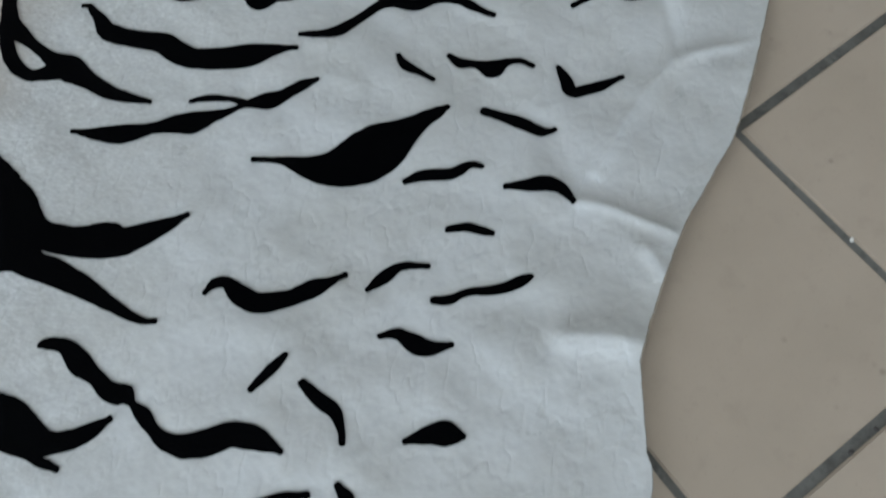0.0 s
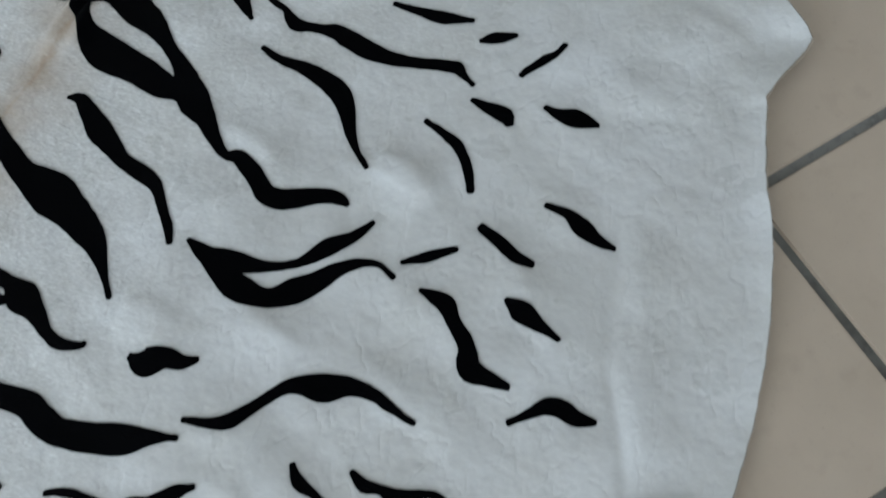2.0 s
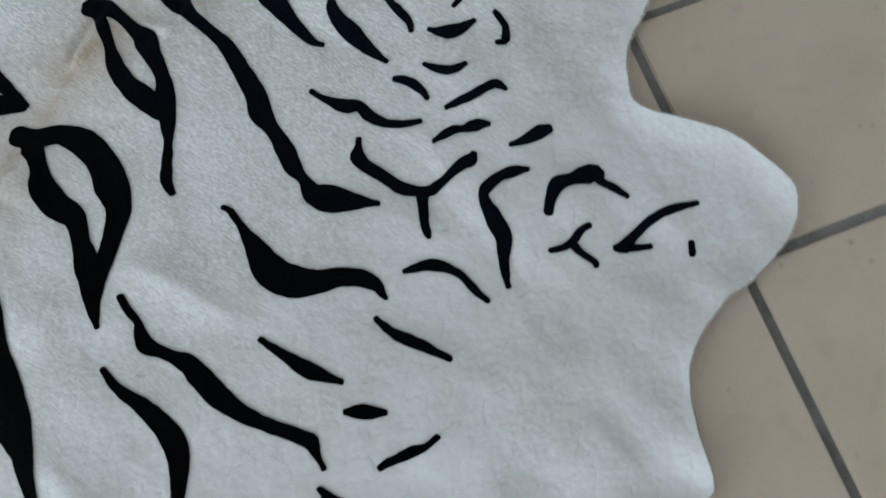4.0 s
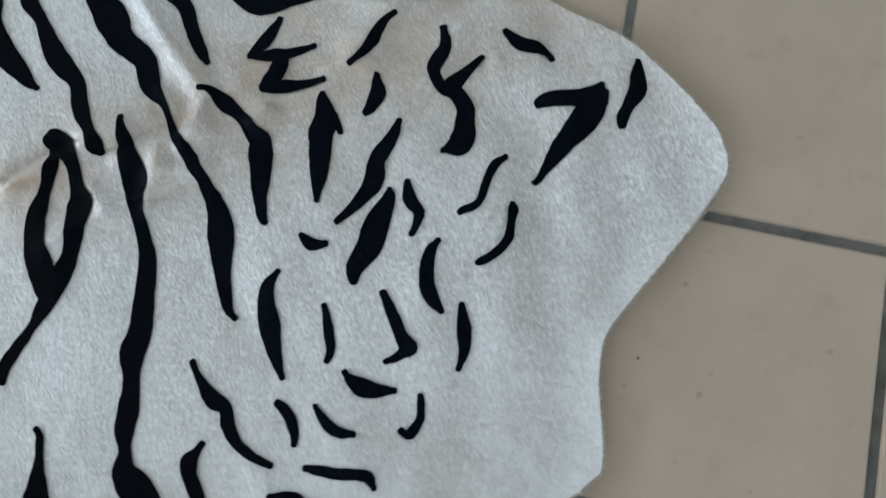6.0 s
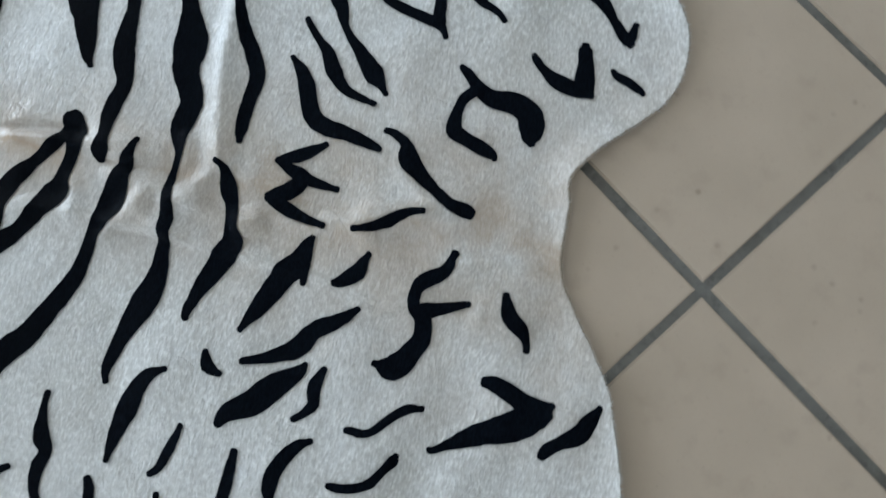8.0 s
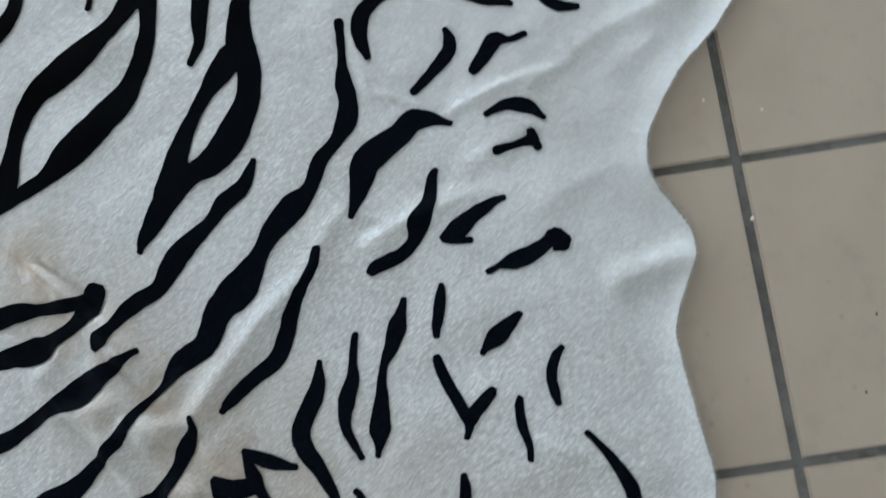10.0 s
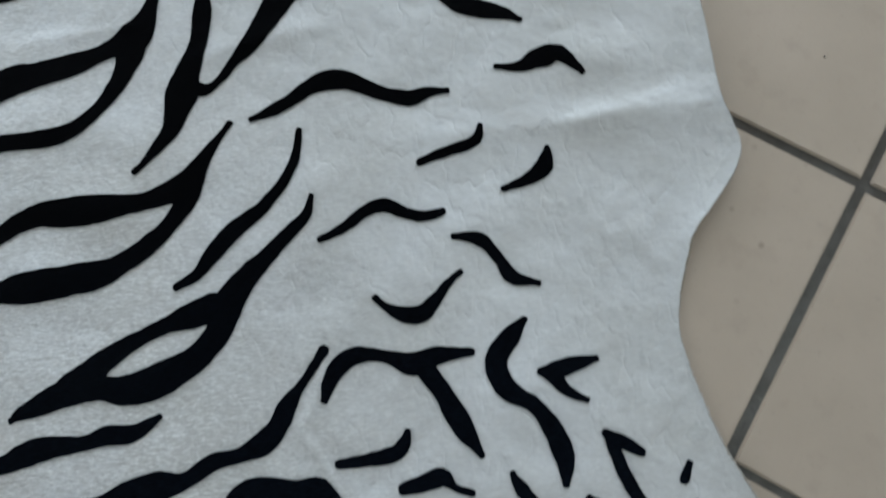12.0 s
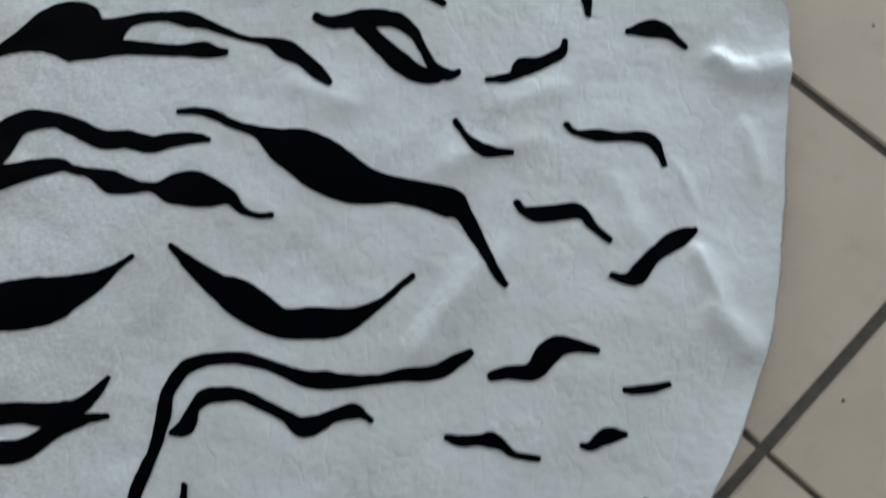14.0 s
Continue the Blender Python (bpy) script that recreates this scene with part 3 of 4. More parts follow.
# stripes: flank south
stripe([(-361, 523, 11), (-351, 510, 32), (-328, 503, 26), (-313, 488, 17), (-298, 483, 8)])
stripe([(-495, 839, 38), (-500, 807, 39), (-495, 776, 34), (-489, 741, 31), (-476, 711, 27), (-456, 684, 20), (-448, 660, 40), (-440, 633, 25), (-436, 601, 15), (-428, 582, 15), (-409, 568, 9), (-403, 567, 6)], [(-505, 813, 31), (-517, 787, 19), (-524, 761, 20), (-527, 736, 26), (-525, 716, 27), (-508, 695, 20), (-485, 678, 19), (-468, 666, 13)], [(-521, 851, 8), (-512, 846, 10), (-501, 837, 24)])
stripe([(-391, 935, 5), (-399, 911, 13), (-403, 871, 27), (-399, 846, 29), (-392, 810, 33), (-373, 768, 56), (-360, 730, 45), (-352, 698, 38), (-349, 675, 29), (-351, 650, 17), (-354, 626, 9), (-358, 603, 5)])
stripe([(-305, 880, 7), (-294, 871, 17), (-291, 845, 25), (-289, 815, 33), (-283, 781, 24), (-279, 760, 20), (-263, 726, 22), (-257, 702, 16), (-261, 675, 13), (-265, 646, 12), (-271, 629, 8)])
stripe([(-452, 877, 18), (-432, 888, 15), (-421, 892, 7)])
stripe([(-267, 1040, 11), (-246, 1029, 23), (-220, 1013, 33), (-201, 1004, 31), (-188, 986, 39), (-177, 953, 44), (-168, 920, 32), (-165, 882, 19), (-163, 841, 25), (-169, 791, 42), (-167, 758, 27), (-169, 727, 18), (-167, 700, 12), (-155, 689, 18), (-149, 668, 23), (-147, 646, 23), (-146, 625, 25), (-134, 610, 27), (-112, 599, 24), (-86, 586, 19), (-72, 572, 15), (-69, 564, 6)], [(-240, 1006, 29), (-246, 974, 21), (-247, 947, 40), (-239, 916, 50), (-214, 873, 42), (-196, 833, 37), (-179, 807, 25), (-168, 775, 30)])
stripe([(-60, 813, 8), (-49, 785, 12), (-30, 760, 19), (-14, 730, 25), (-7, 707, 28), (-8, 686, 25), (-14, 665, 19), (-22, 643, 14), (-26, 619, 8), (-27, 592, 6)])
stripe([(-249, 619, 7), (-238, 590, 23), (-214, 565, 27), (-184, 541, 13), (-153, 528, 11), (-132, 526, 18), (-109, 526, 23), (-83, 523, 15), (-54, 527, 7)], [(-240, 585, 17), (-232, 555, 28), (-222, 532, 33), (-201, 507, 23), (-171, 500, 32), (-142, 496, 25), (-114, 495, 18), (-88, 488, 11), (-72, 476, 8), (-66, 455, 6)])
stripe([(-47, 466, 6), (-22, 457, 13), (12, 447, 8)])
stripe([(51, 454, 12), (59, 431, 16), (65, 404, 16), (76, 388, 10)])
stripe([(130, 439, 8), (145, 418, 13), (150, 396, 23), (156, 375, 16), (167, 356, 6)])
stripe([(30, 365, 8), (37, 346, 26), (45, 323, 15), (54, 300, 6)])
stripe([(-46, 424, 8), (-31, 398, 22), (-33, 376, 17), (-35, 344, 20), (-45, 322, 27), (-34, 303, 18), (-20, 284, 9)])
stripe([(-38, 252, 6), (-14, 248, 11), (5, 245, 19), (18, 234, 20), (24, 220, 19), (38, 207, 8)])
stripe([(66, 610, 6), (75, 586, 11), (81, 564, 14), (80, 544, 13), (74, 522, 12), (64, 502, 9)])
stripe([(129, 604, 7), (140, 584, 16), (151, 565, 22), (150, 555, 14)])
stripe([(199, 548, 7), (207, 532, 16), (223, 515, 26), (239, 497, 8)])
stripe([(117, 782, 6), (137, 755, 13), (160, 727, 19), (188, 704, 6)])
stripe([(182, 671, 8), (200, 664, 18), (222, 655, 8)])
stripe([(198, 602, 8), (214, 604, 10), (236, 605, 12), (253, 605, 8), (267, 610, 6)])
stripe([(248, 757, 6), (263, 732, 13), (283, 713, 14), (310, 685, 8)])
stripe([(298, 798, 7), (331, 793, 15), (355, 773, 10), (365, 749, 10), (374, 731, 6)])
stripe([(-20, 886, 10), (-16, 868, 10), (-9, 852, 10), (-10, 837, 16), (-6, 821, 20), (10, 806, 14), (31, 786, 22), (42, 763, 27), (55, 736, 26), (73, 711, 20), (98, 687, 16), (124, 666, 17), (136, 653, 18), (137, 642, 11), (140, 623, 5)])
stripe([(-87, 1127, 28), (-68, 1116, 27), (-38, 1110, 26), (-13, 1088, 36), (1, 1057, 37), (4, 1026, 42), (5, 994, 32), (-10, 964, 24), (-24, 942, 23), (-44, 921, 33), (-52, 892, 20), (-54, 863, 6)], [(-74, 1105, 31), (-73, 1082, 21), (-74, 1052, 32), (-64, 1023, 34), (-48, 1000, 27), (-48, 968, 23), (-48, 940, 30), (-50, 900, 23)])

# stripes: leg south
stripe([(40, 1265, 26), (57, 1256, 26), (71, 1242, 17), (84, 1216, 17), (94, 1196, 31), (98, 1167, 23), (101, 1141, 18), (98, 1115, 24), (91, 1081, 21), (84, 1054, 12), (74, 1026, 14), (68, 1006, 15), (70, 988, 9)], [(48, 1251, 18), (50, 1234, 16), (50, 1204, 15), (50, 1172, 23), (59, 1140, 26), (73, 1117, 30), (85, 1094, 23)])
stripe([(111, 1306, 6), (127, 1272, 20), (147, 1237, 31), (158, 1208, 18), (176, 1175, 16), (187, 1152, 20), (195, 1114, 23), (202, 1073, 27), (201, 1047, 29), (208, 1021, 19), (214, 990, 24), (216, 967, 22), (223, 947, 14), (229, 926, 29), (246, 912, 35), (268, 900, 24), (296, 886, 5)])
stripe([(336, 1168, 5), (329, 1150, 15), (332, 1129, 21), (340, 1110, 25), (348, 1092, 20), (358, 1072, 13), (368, 1057, 6)])
stripe([(395, 1142, 6), (399, 1133, 9), (407, 1113, 12), (413, 1096, 10), (411, 1084, 7)])
stripe([(454, 1169, 8), (468, 1151, 13), (484, 1128, 15), (495, 1116, 21)], [(495, 1116, 16), (486, 1105, 10), (474, 1097, 5)])
stripe([(433, 1077, 6), (440, 1071, 11), (455, 1065, 21), (470, 1065, 16), (490, 1069, 6)])
stripe([(411, 1035, 6), (420, 1026, 10), (432, 1017, 13), (445, 1014, 11), (457, 1016, 6)])
stripe([(518, 1069, 7), (521, 1061, 9), (523, 1045, 9), (518, 1032, 12), (514, 1027, 10), (506, 1030, 6)])
stripe([(370, 1030, 9), (378, 1026, 12), (389, 1015, 13), (396, 1002, 10), (398, 992, 6)])
stripe([(268, 1053, 6), (281, 1036, 10), (300, 1019, 19), (316, 1013, 15), (325, 994, 16), (341, 978, 12), (360, 970, 10), (379, 966, 7)])
stripe([(416, 971, 6), (430, 972, 11), (450, 973, 12), (473, 977, 12), (483, 977, 12), (488, 971, 9), (491, 967, 6)])
stripe([(386, 935, 6), (398, 938, 11), (413, 940, 12), (425, 937, 10), (441, 936, 16), (455, 932, 7)])
stripe([(471, 897, 6), (489, 896, 13), (507, 899, 20), (519, 899, 14)])
stripe([(302, 972, 6), (298, 963, 9), (293, 951, 19), (298, 937, 17), (313, 917, 16), (329, 894, 17), (347, 883, 13), (361, 879, 14), (382, 886, 11), (401, 894, 14), (418, 897, 18), (424, 902, 10)], [(350, 879, 16), (340, 846, 11), (338, 830, 10), (338, 826, 5)])
stripe([(476, 860, 5), (461, 864, 15), (442, 864, 13), (423, 857, 15), (415, 847, 12), (417, 819, 21), (419, 792, 20), (411, 773, 14), (405, 751, 10), (403, 738, 5)])
stripe([(479, 802, 12), (488, 817, 13), (502, 830, 20), (520, 830, 16), (539, 829, 25), (550, 827, 22), (552, 815, 12), (560, 806, 11), (570, 793, 8), (573, 788, 7)])
stripe([(464, 759, 7), (477, 757, 8), (492, 760, 10), (507, 769, 9), (517, 770, 6)], [(490, 758, 11), (496, 743, 10), (506, 729, 8), (506, 724, 5)])
stripe([(647, 751, 6), (625, 754, 10), (601, 754, 11), (581, 749, 11), (560, 740, 12), (546, 733, 17), (536, 735, 9)], [(540, 733, 9), (557, 728, 9), (574, 723, 7)])
stripe([(621, 710, 5), (619, 706, 6), (616, 699, 9), (615, 697, 8)])
stripe([(122, 948, 5), (129, 941, 9), (136, 916, 11), (144, 884, 27), (149, 862, 38), (158, 845, 40), (177, 830, 38), (200, 822, 29), (225, 818, 24), (248, 808, 21), (261, 794, 16), (264, 782, 9), (266, 776, 5)])
stripe([(541, 1174, 7), (549, 1149, 16), (554, 1126, 12), (552, 1106, 5)])

# stripes: neck
stripe([(191, 1358, 4), (204, 1359, 10), (223, 1348, 20), (245, 1336, 15), (266, 1318, 20), (277, 1308, 28), (284, 1282, 26), (291, 1253, 19), (302, 1224, 11), (307, 1219, 7)])
stripe([(260, 1464, 6), (250, 1435, 17), (236, 1411, 8)], [(236, 1411, 8), (263, 1417, 17), (288, 1427, 11), (308, 1439, 6)], [(274, 1419, 18), (273, 1395, 21), (261, 1376, 10)], [(262, 1375, 10), (285, 1381, 16), (307, 1389, 12), (329, 1400, 6)])
stripe([(356, 1423, 5), (366, 1436, 10), (375, 1454, 13), (380, 1472, 12), (388, 1488, 8), (394, 1494, 6)])
stripe([(294, 1526, 6), (304, 1531, 10), (321, 1532, 14), (337, 1523, 25), (360, 1520, 18), (387, 1521, 13), (408, 1523, 15), (424, 1530, 18), (430, 1532, 15)])
stripe([(389, 1417, 5), (391, 1409, 10), (396, 1395, 19), (392, 1374, 14), (388, 1367, 6)])
stripe([(332, 1382, 8), (335, 1373, 15), (344, 1352, 27), (343, 1330, 28), (351, 1291, 22), (357, 1256, 6)], [(351, 1356, 14), (360, 1346, 9), (364, 1341, 7)])
stripe([(427, 1368, 7), (422, 1342, 17), (413, 1317, 20), (415, 1292, 23), (404, 1265, 15), (386, 1236, 7)])
stripe([(351, 1213, 7), (365, 1205, 15), (380, 1209, 6)])
stripe([(435, 1285, 7), (436, 1274, 17), (430, 1243, 29), (428, 1217, 29), (418, 1189, 20), (420, 1175, 11)])
stripe([(453, 1298, 7), (454, 1293, 10), (460, 1278, 16), (473, 1265, 13), (474, 1251, 10), (471, 1239, 4)])
stripe([(501, 1238, 5), (497, 1230, 10), (495, 1215, 15), (497, 1197, 17), (502, 1182, 17), (510, 1172, 16), (519, 1164, 9), (521, 1162, 6)])
stripe([(453, 1489, 10), (455, 1484, 10), (460, 1467, 15), (453, 1443, 18), (456, 1428, 14), (466, 1417, 15), (483, 1414, 19), (498, 1399, 21), (502, 1379, 24), (503, 1363, 28), (498, 1351, 27), (483, 1342, 4)], [(478, 1421, 20), (487, 1434, 15), (499, 1454, 10), (505, 1463, 6)])
stripe([(525, 1501, 7), (531, 1496, 12), (546, 1487, 19), (566, 1486, 16), (578, 1481, 9), (585, 1475, 6)])
stripe([(580, 1420, 13), (588, 1426, 18), (604, 1431, 20), (624, 1435, 23), (643, 1439, 33)], [(646, 1457, 7), (640, 1437, 31), (637, 1418, 34), (627, 1397, 29), (614, 1373, 22), (604, 1349, 13), (597, 1332, 8), (593, 1326, 7)])
stripe([(682, 1492, 8), (683, 1488, 11), (685, 1474, 18), (687, 1456, 21), (680, 1436, 15), (676, 1419, 14), (677, 1413, 11)])
stripe([(555, 1349, 5), (546, 1339, 10), (541, 1323, 10), (539, 1305, 10), (535, 1288, 9), (521, 1277, 9), (518, 1274, 7)])
stripe([(574, 1296, 7), (575, 1291, 12), (576, 1275, 10), (576, 1255, 11), (565, 1236, 10), (552, 1224, 9), (549, 1222, 7)])

# stripes: leg north
stripe([(-82, 1459, 7), (-75, 1456, 10), (-53, 1443, 19), (-38, 1421, 21), (-18, 1402, 16), (6, 1370, 25), (24, 1353, 26), (46, 1336, 19), (60, 1306, 20), (80, 1282, 14), (93, 1266, 21), (100, 1260, 11)])
stripe([(30, 1517, 11), (46, 1512, 12), (71, 1495, 12), (92, 1482, 16), (117, 1472, 19), (143, 1457, 19), (161, 1428, 17), (180, 1403, 14), (190, 1392, 5)])
stripe([(-39, 1661, 8), (-32, 1656, 12), (-5, 1648, 16), (17, 1634, 26), (37, 1625, 15), (50, 1608, 16), (58, 1582, 16), (63, 1574, 12)])
stripe([(3, 1731, 5), (7, 1718, 12), (19, 1693, 18), (32, 1674, 23), (37, 1658, 8)], [(38, 1661, 14), (43, 1675, 10), (45, 1688, 6)])
stripe([(83, 1702, 5), (78, 1714, 8), (75, 1732, 20), (70, 1753, 19), (60, 1772, 16), (58, 1778, 27), (62, 1787, 23)])
stripe([(90, 1648, 7), (97, 1647, 11), (119, 1641, 13), (136, 1636, 10), (143, 1635, 8)])
stripe([(133, 1728, 6), (140, 1719, 13), (153, 1701, 22), (162, 1689, 13), (169, 1682, 5)])
stripe([(176, 1767, 5), (182, 1761, 11), (197, 1753, 12), (212, 1751, 12), (225, 1753, 11), (234, 1754, 5)])
stripe([(223, 1714, 7), (230, 1712, 10), (253, 1712, 11), (272, 1716, 8), (288, 1715, 4)])
stripe([(167, 1632, 9), (174, 1633, 12), (195, 1639, 13), (220, 1649, 14), (240, 1656, 13), (255, 1652, 4)], [(210, 1686, 10), (214, 1683, 13), (225, 1670, 15), (236, 1658, 17)])
stripe([(99, 1605, 8), (108, 1602, 10), (129, 1593, 21), (151, 1583, 15), (170, 1572, 9), (204, 1566, 16), (232, 1560, 24), (245, 1558, 15), (260, 1554, 4)])
stripe([(129, 1547, 7), (138, 1544, 9), (160, 1540, 10), (176, 1538, 15), (198, 1528, 19), (224, 1523, 12), (240, 1528, 11), (260, 1536, 6)])
stripe([(153, 1504, 6), (182, 1497, 18), (221, 1475, 21), (243, 1477, 21), (265, 1489, 17), (290, 1500, 13), (305, 1505, 8)])
stripe([(295, 1642, 8), (304, 1642, 11), (322, 1640, 15), (344, 1641, 21), (368, 1657, 27), (387, 1661, 30), (402, 1653, 30), (412, 1642, 21), (416, 1639, 10)], [(326, 1633, 15), (325, 1617, 13), (332, 1601, 13), (345, 1584, 19), (362, 1587, 15), (384, 1594, 17), (397, 1597, 11), (401, 1596, 7)])
stripe([(341, 1714, 8), (347, 1712, 10), (362, 1710, 11), (382, 1712, 19), (404, 1721, 18), (415, 1729, 15)], [(372, 1765, 11), (375, 1762, 16), (388, 1751, 19), (405, 1733, 24), (421, 1728, 8)])
stripe([(269, 1779, 6), (293, 1797, 10), (328, 1814, 16), (351, 1816, 15), (373, 1811, 11), (394, 1806, 14), (405, 1805, 13), (406, 1804, 9)], [(400, 1812, 13), (393, 1826, 6)])
stripe([(416, 1768, 6), (422, 1767, 9), (439, 1772, 11), (453, 1774, 9), (458, 1774, 6)])
stripe([(-228, 1576, 12), (-202, 1575, 10), (-180, 1573, 11), (-156, 1572, 21), (-133, 1574, 22), (-112, 1569, 25), (-90, 1554, 16), (-71, 1534, 18), (-40, 1518, 18), (-22, 1497, 31), (3, 1470, 25), (25, 1454, 20), (58, 1428, 40), (81, 1400, 32), (114, 1382, 27), (131, 1352, 25), (156, 1329, 9), (174, 1302, 10), (200, 1278, 16), (226, 1250, 15), (248, 1224, 23), (261, 1196, 31), (275, 1152, 19), (290, 1118, 12), (301, 1108, 6)])
stripe([(-366, 1478, 4), (-345, 1484, 12), (-319, 1478, 16), (-288, 1471, 18), (-262, 1464, 24), (-240, 1460, 30), (-214, 1460, 35), (-191, 1466, 29), (-176, 1465, 27), (-150, 1459, 29), (-113, 1437, 37), (-88, 1414, 32), (-76, 1388, 25), (-50, 1355, 29), (-28, 1339, 23), (-9, 1325, 15), (2, 1320, 4)], [(-209, 1448, 33), (-189, 1431, 29), (-168, 1414, 19), (-139, 1394, 18), (-102, 1375, 26), (-75, 1368, 37), (-56, 1356, 31)])

# stripes: flank north
stripe([(-72, 1162, 11), (-95, 1174, 27), (-143, 1188, 19), (-173, 1200, 22), (-200, 1221, 27), (-213, 1240, 34), (-235, 1271, 34), (-266, 1311, 21), (-287, 1331, 25), (-312, 1348, 32), (-347, 1349, 16), (-394, 1352, 5)], [(-69, 1163, 9), (-86, 1194, 18), (-98, 1220, 20), (-121, 1249, 35), (-140, 1273, 36), (-175, 1314, 33), (-196, 1330, 25), (-227, 1345, 23), (-254, 1354, 20), (-279, 1357, 20), (-299, 1356, 26), (-326, 1352, 21)])
stripe([(-91, 1685, 6), (-100, 1662, 19), (-100, 1643, 28), (-87, 1627, 27), (-74, 1603, 32), (-62, 1586, 34), (-48, 1579, 30), (-28, 1572, 21), (-2, 1560, 6)])
stripe([(-94, 1727, 6), (-101, 1751, 14), (-95, 1774, 17), (-80, 1790, 5)])
stripe([(-51, 1732, 11), (-54, 1753, 8), (-57, 1774, 14)], [(-66, 1773, 10), (-48, 1779, 10)])
stripe([(-134, 1650, 10), (-154, 1675, 14), (-171, 1694, 17), (-187, 1699, 14), (-199, 1696, 7)])
stripe([(-147, 1721, 13), (-160, 1734, 17), (-177, 1750, 20), (-175, 1766, 8), (-179, 1784, 8)])
stripe([(-183, 1603, 9), (-212, 1598, 19), (-238, 1607, 19), (-254, 1636, 13), (-262, 1667, 25), (-281, 1683, 19), (-303, 1714, 9)], [(-264, 1680, 22), (-252, 1708, 20), (-232, 1743, 23), (-217, 1774, 6)])
stripe([(-360, 1746, 7), (-338, 1742, 20), (-307, 1741, 23), (-288, 1765, 22), (-287, 1797, 16), (-274, 1827, 21), (-255, 1850, 21), (-233, 1863, 7)])
stripe([(-361, 1831, 7), (-344, 1813, 16), (-326, 1797, 19), (-320, 1786, 7)], [(-324, 1797, 17), (-317, 1820, 12), (-318, 1842, 7)])
stripe([(-299, 1916, 9), (-299, 1897, 14), (-298, 1874, 9)], [(-297, 1881, 14), (-277, 1903, 13), (-257, 1934, 14), (-250, 1957, 8), (-250, 1978, 6)])
stripe([(-314, 1962, 7), (-296, 1965, 10)])
stripe([(-283, 1987, 6), (-282, 1996, 11), (-283, 2004, 7)])
stripe([(-233, 1889, 6), (-231, 1907, 13), (-224, 1920, 11), (-226, 1936, 6)])
stripe([(-216, 1810, 6), (-208, 1824, 14), (-204, 1836, 13), (-202, 1849, 6)])
stripe([(-328, 1512, 6), (-352, 1528, 12), (-379, 1539, 14), (-395, 1554, 16), (-399, 1579, 13), (-406, 1599, 12), (-420, 1613, 9)])
stripe([(-402, 1637, 7), (-413, 1664, 15), (-404, 1692, 12), (-394, 1714, 16), (-402, 1741, 6)])
stripe([(-303, 1596, 5), (-300, 1613, 9), (-302, 1630, 17), (-312, 1648, 20), (-332, 1654, 14), (-354, 1657, 9), (-371, 1662, 6)])
stripe([(-207, 1400, 9), (-229, 1412, 12), (-258, 1416, 19), (-290, 1422, 21), (-326, 1436, 16), (-362, 1442, 13), (-394, 1439, 11), (-424, 1426, 6)])

# stripes: belly north
stripe([(-293, 1287, 5), (-310, 1292, 9), (-353, 1297, 21), (-376, 1291, 29), (-396, 1284, 39), (-422, 1276, 30), (-457, 1268, 21), (-493, 1251, 23), (-523, 1233, 10), (-536, 1222, 5)], [(-408, 1289, 20), (-414, 1305, 14), (-428, 1313, 10), (-457, 1317, 13), (-493, 1323, 24), (-540, 1323, 33), (-565, 1323, 41), (-579, 1331, 45), (-592, 1349, 40), (-605, 1368, 33), (-628, 1391, 30), (-656, 1407, 24), (-683, 1429, 17), (-709, 1454, 12), (-724, 1472, 11)])
stripe([(-409, 1371, 5), (-431, 1388, 15), (-452, 1400, 16), (-474, 1410, 20), (-492, 1426, 25), (-502, 1450, 21), (-506, 1485, 16), (-516, 1516, 19), (-531, 1530, 14), (-544, 1549, 6)])
stripe([(-624, 1454, 6), (-644, 1477, 14), (-641, 1510, 21), (-649, 1540, 21), (-655, 1562, 15), (-657, 1580, 6)])
stripe([(-742, 1563, 7), (-722, 1564, 18), (-707, 1566, 20)], [(-699, 1560, 7), (-703, 1578, 21), (-711, 1600, 19), (-735, 1615, 16), (-752, 1630, 11), (-763, 1641, 7)])
stripe([(-595, 1584, 6), (-606, 1605, 12), (-627, 1622, 25), (-641, 1639, 19), (-634, 1672, 6)])
stripe([(-456, 1564, 9), (-472, 1576, 11), (-492, 1594, 13), (-509, 1606, 12), (-525, 1602, 7)])
stripe([(-475, 1659, 7), (-494, 1675, 13), (-514, 1685, 20), (-528, 1683, 16), (-538, 1679, 6)])
stripe([(-828, 1601, 8), (-845, 1612, 15), (-864, 1609, 18), (-875, 1605, 9)])
stripe([(-180, 1068, 9), (-216, 1074, 29), (-255, 1075, 24), (-309, 1098, 37), (-338, 1125, 31), (-368, 1154, 28), (-397, 1176, 21), (-430, 1197, 40), (-470, 1193, 17), (-502, 1181, 17), (-542, 1167, 14), (-573, 1150, 19), (-597, 1135, 17), (-630, 1131, 17), (-653, 1142, 15), (-674, 1161, 14), (-689, 1180, 15), (-703, 1208, 13), (-717, 1242, 18), (-731, 1261, 22), (-749, 1282, 16), (-776, 1308, 11), (-797, 1324, 15), (-822, 1348, 17), (-843, 1356, 16), (-866, 1363, 10)], [(-177, 1067, 7), (-202, 1090, 21), (-244, 1132, 20), (-267, 1164, 21), (-283, 1184, 22), (-307, 1201, 18), (-339, 1209, 16), (-368, 1211, 21), (-391, 1209, 25), (-412, 1203, 34), (-434, 1197, 30)], [(-568, 1171, 10), (-585, 1178, 21), (-607, 1171, 15), (-624, 1172, 19), (-642, 1187, 17), (-656, 1204, 14), (-665, 1230, 13), (-673, 1257, 14), (-676, 1277, 22), (-689, 1288, 21), (-707, 1295, 15), (-729, 1309, 18), (-734, 1321, 10), (-735, 1331, 5)])
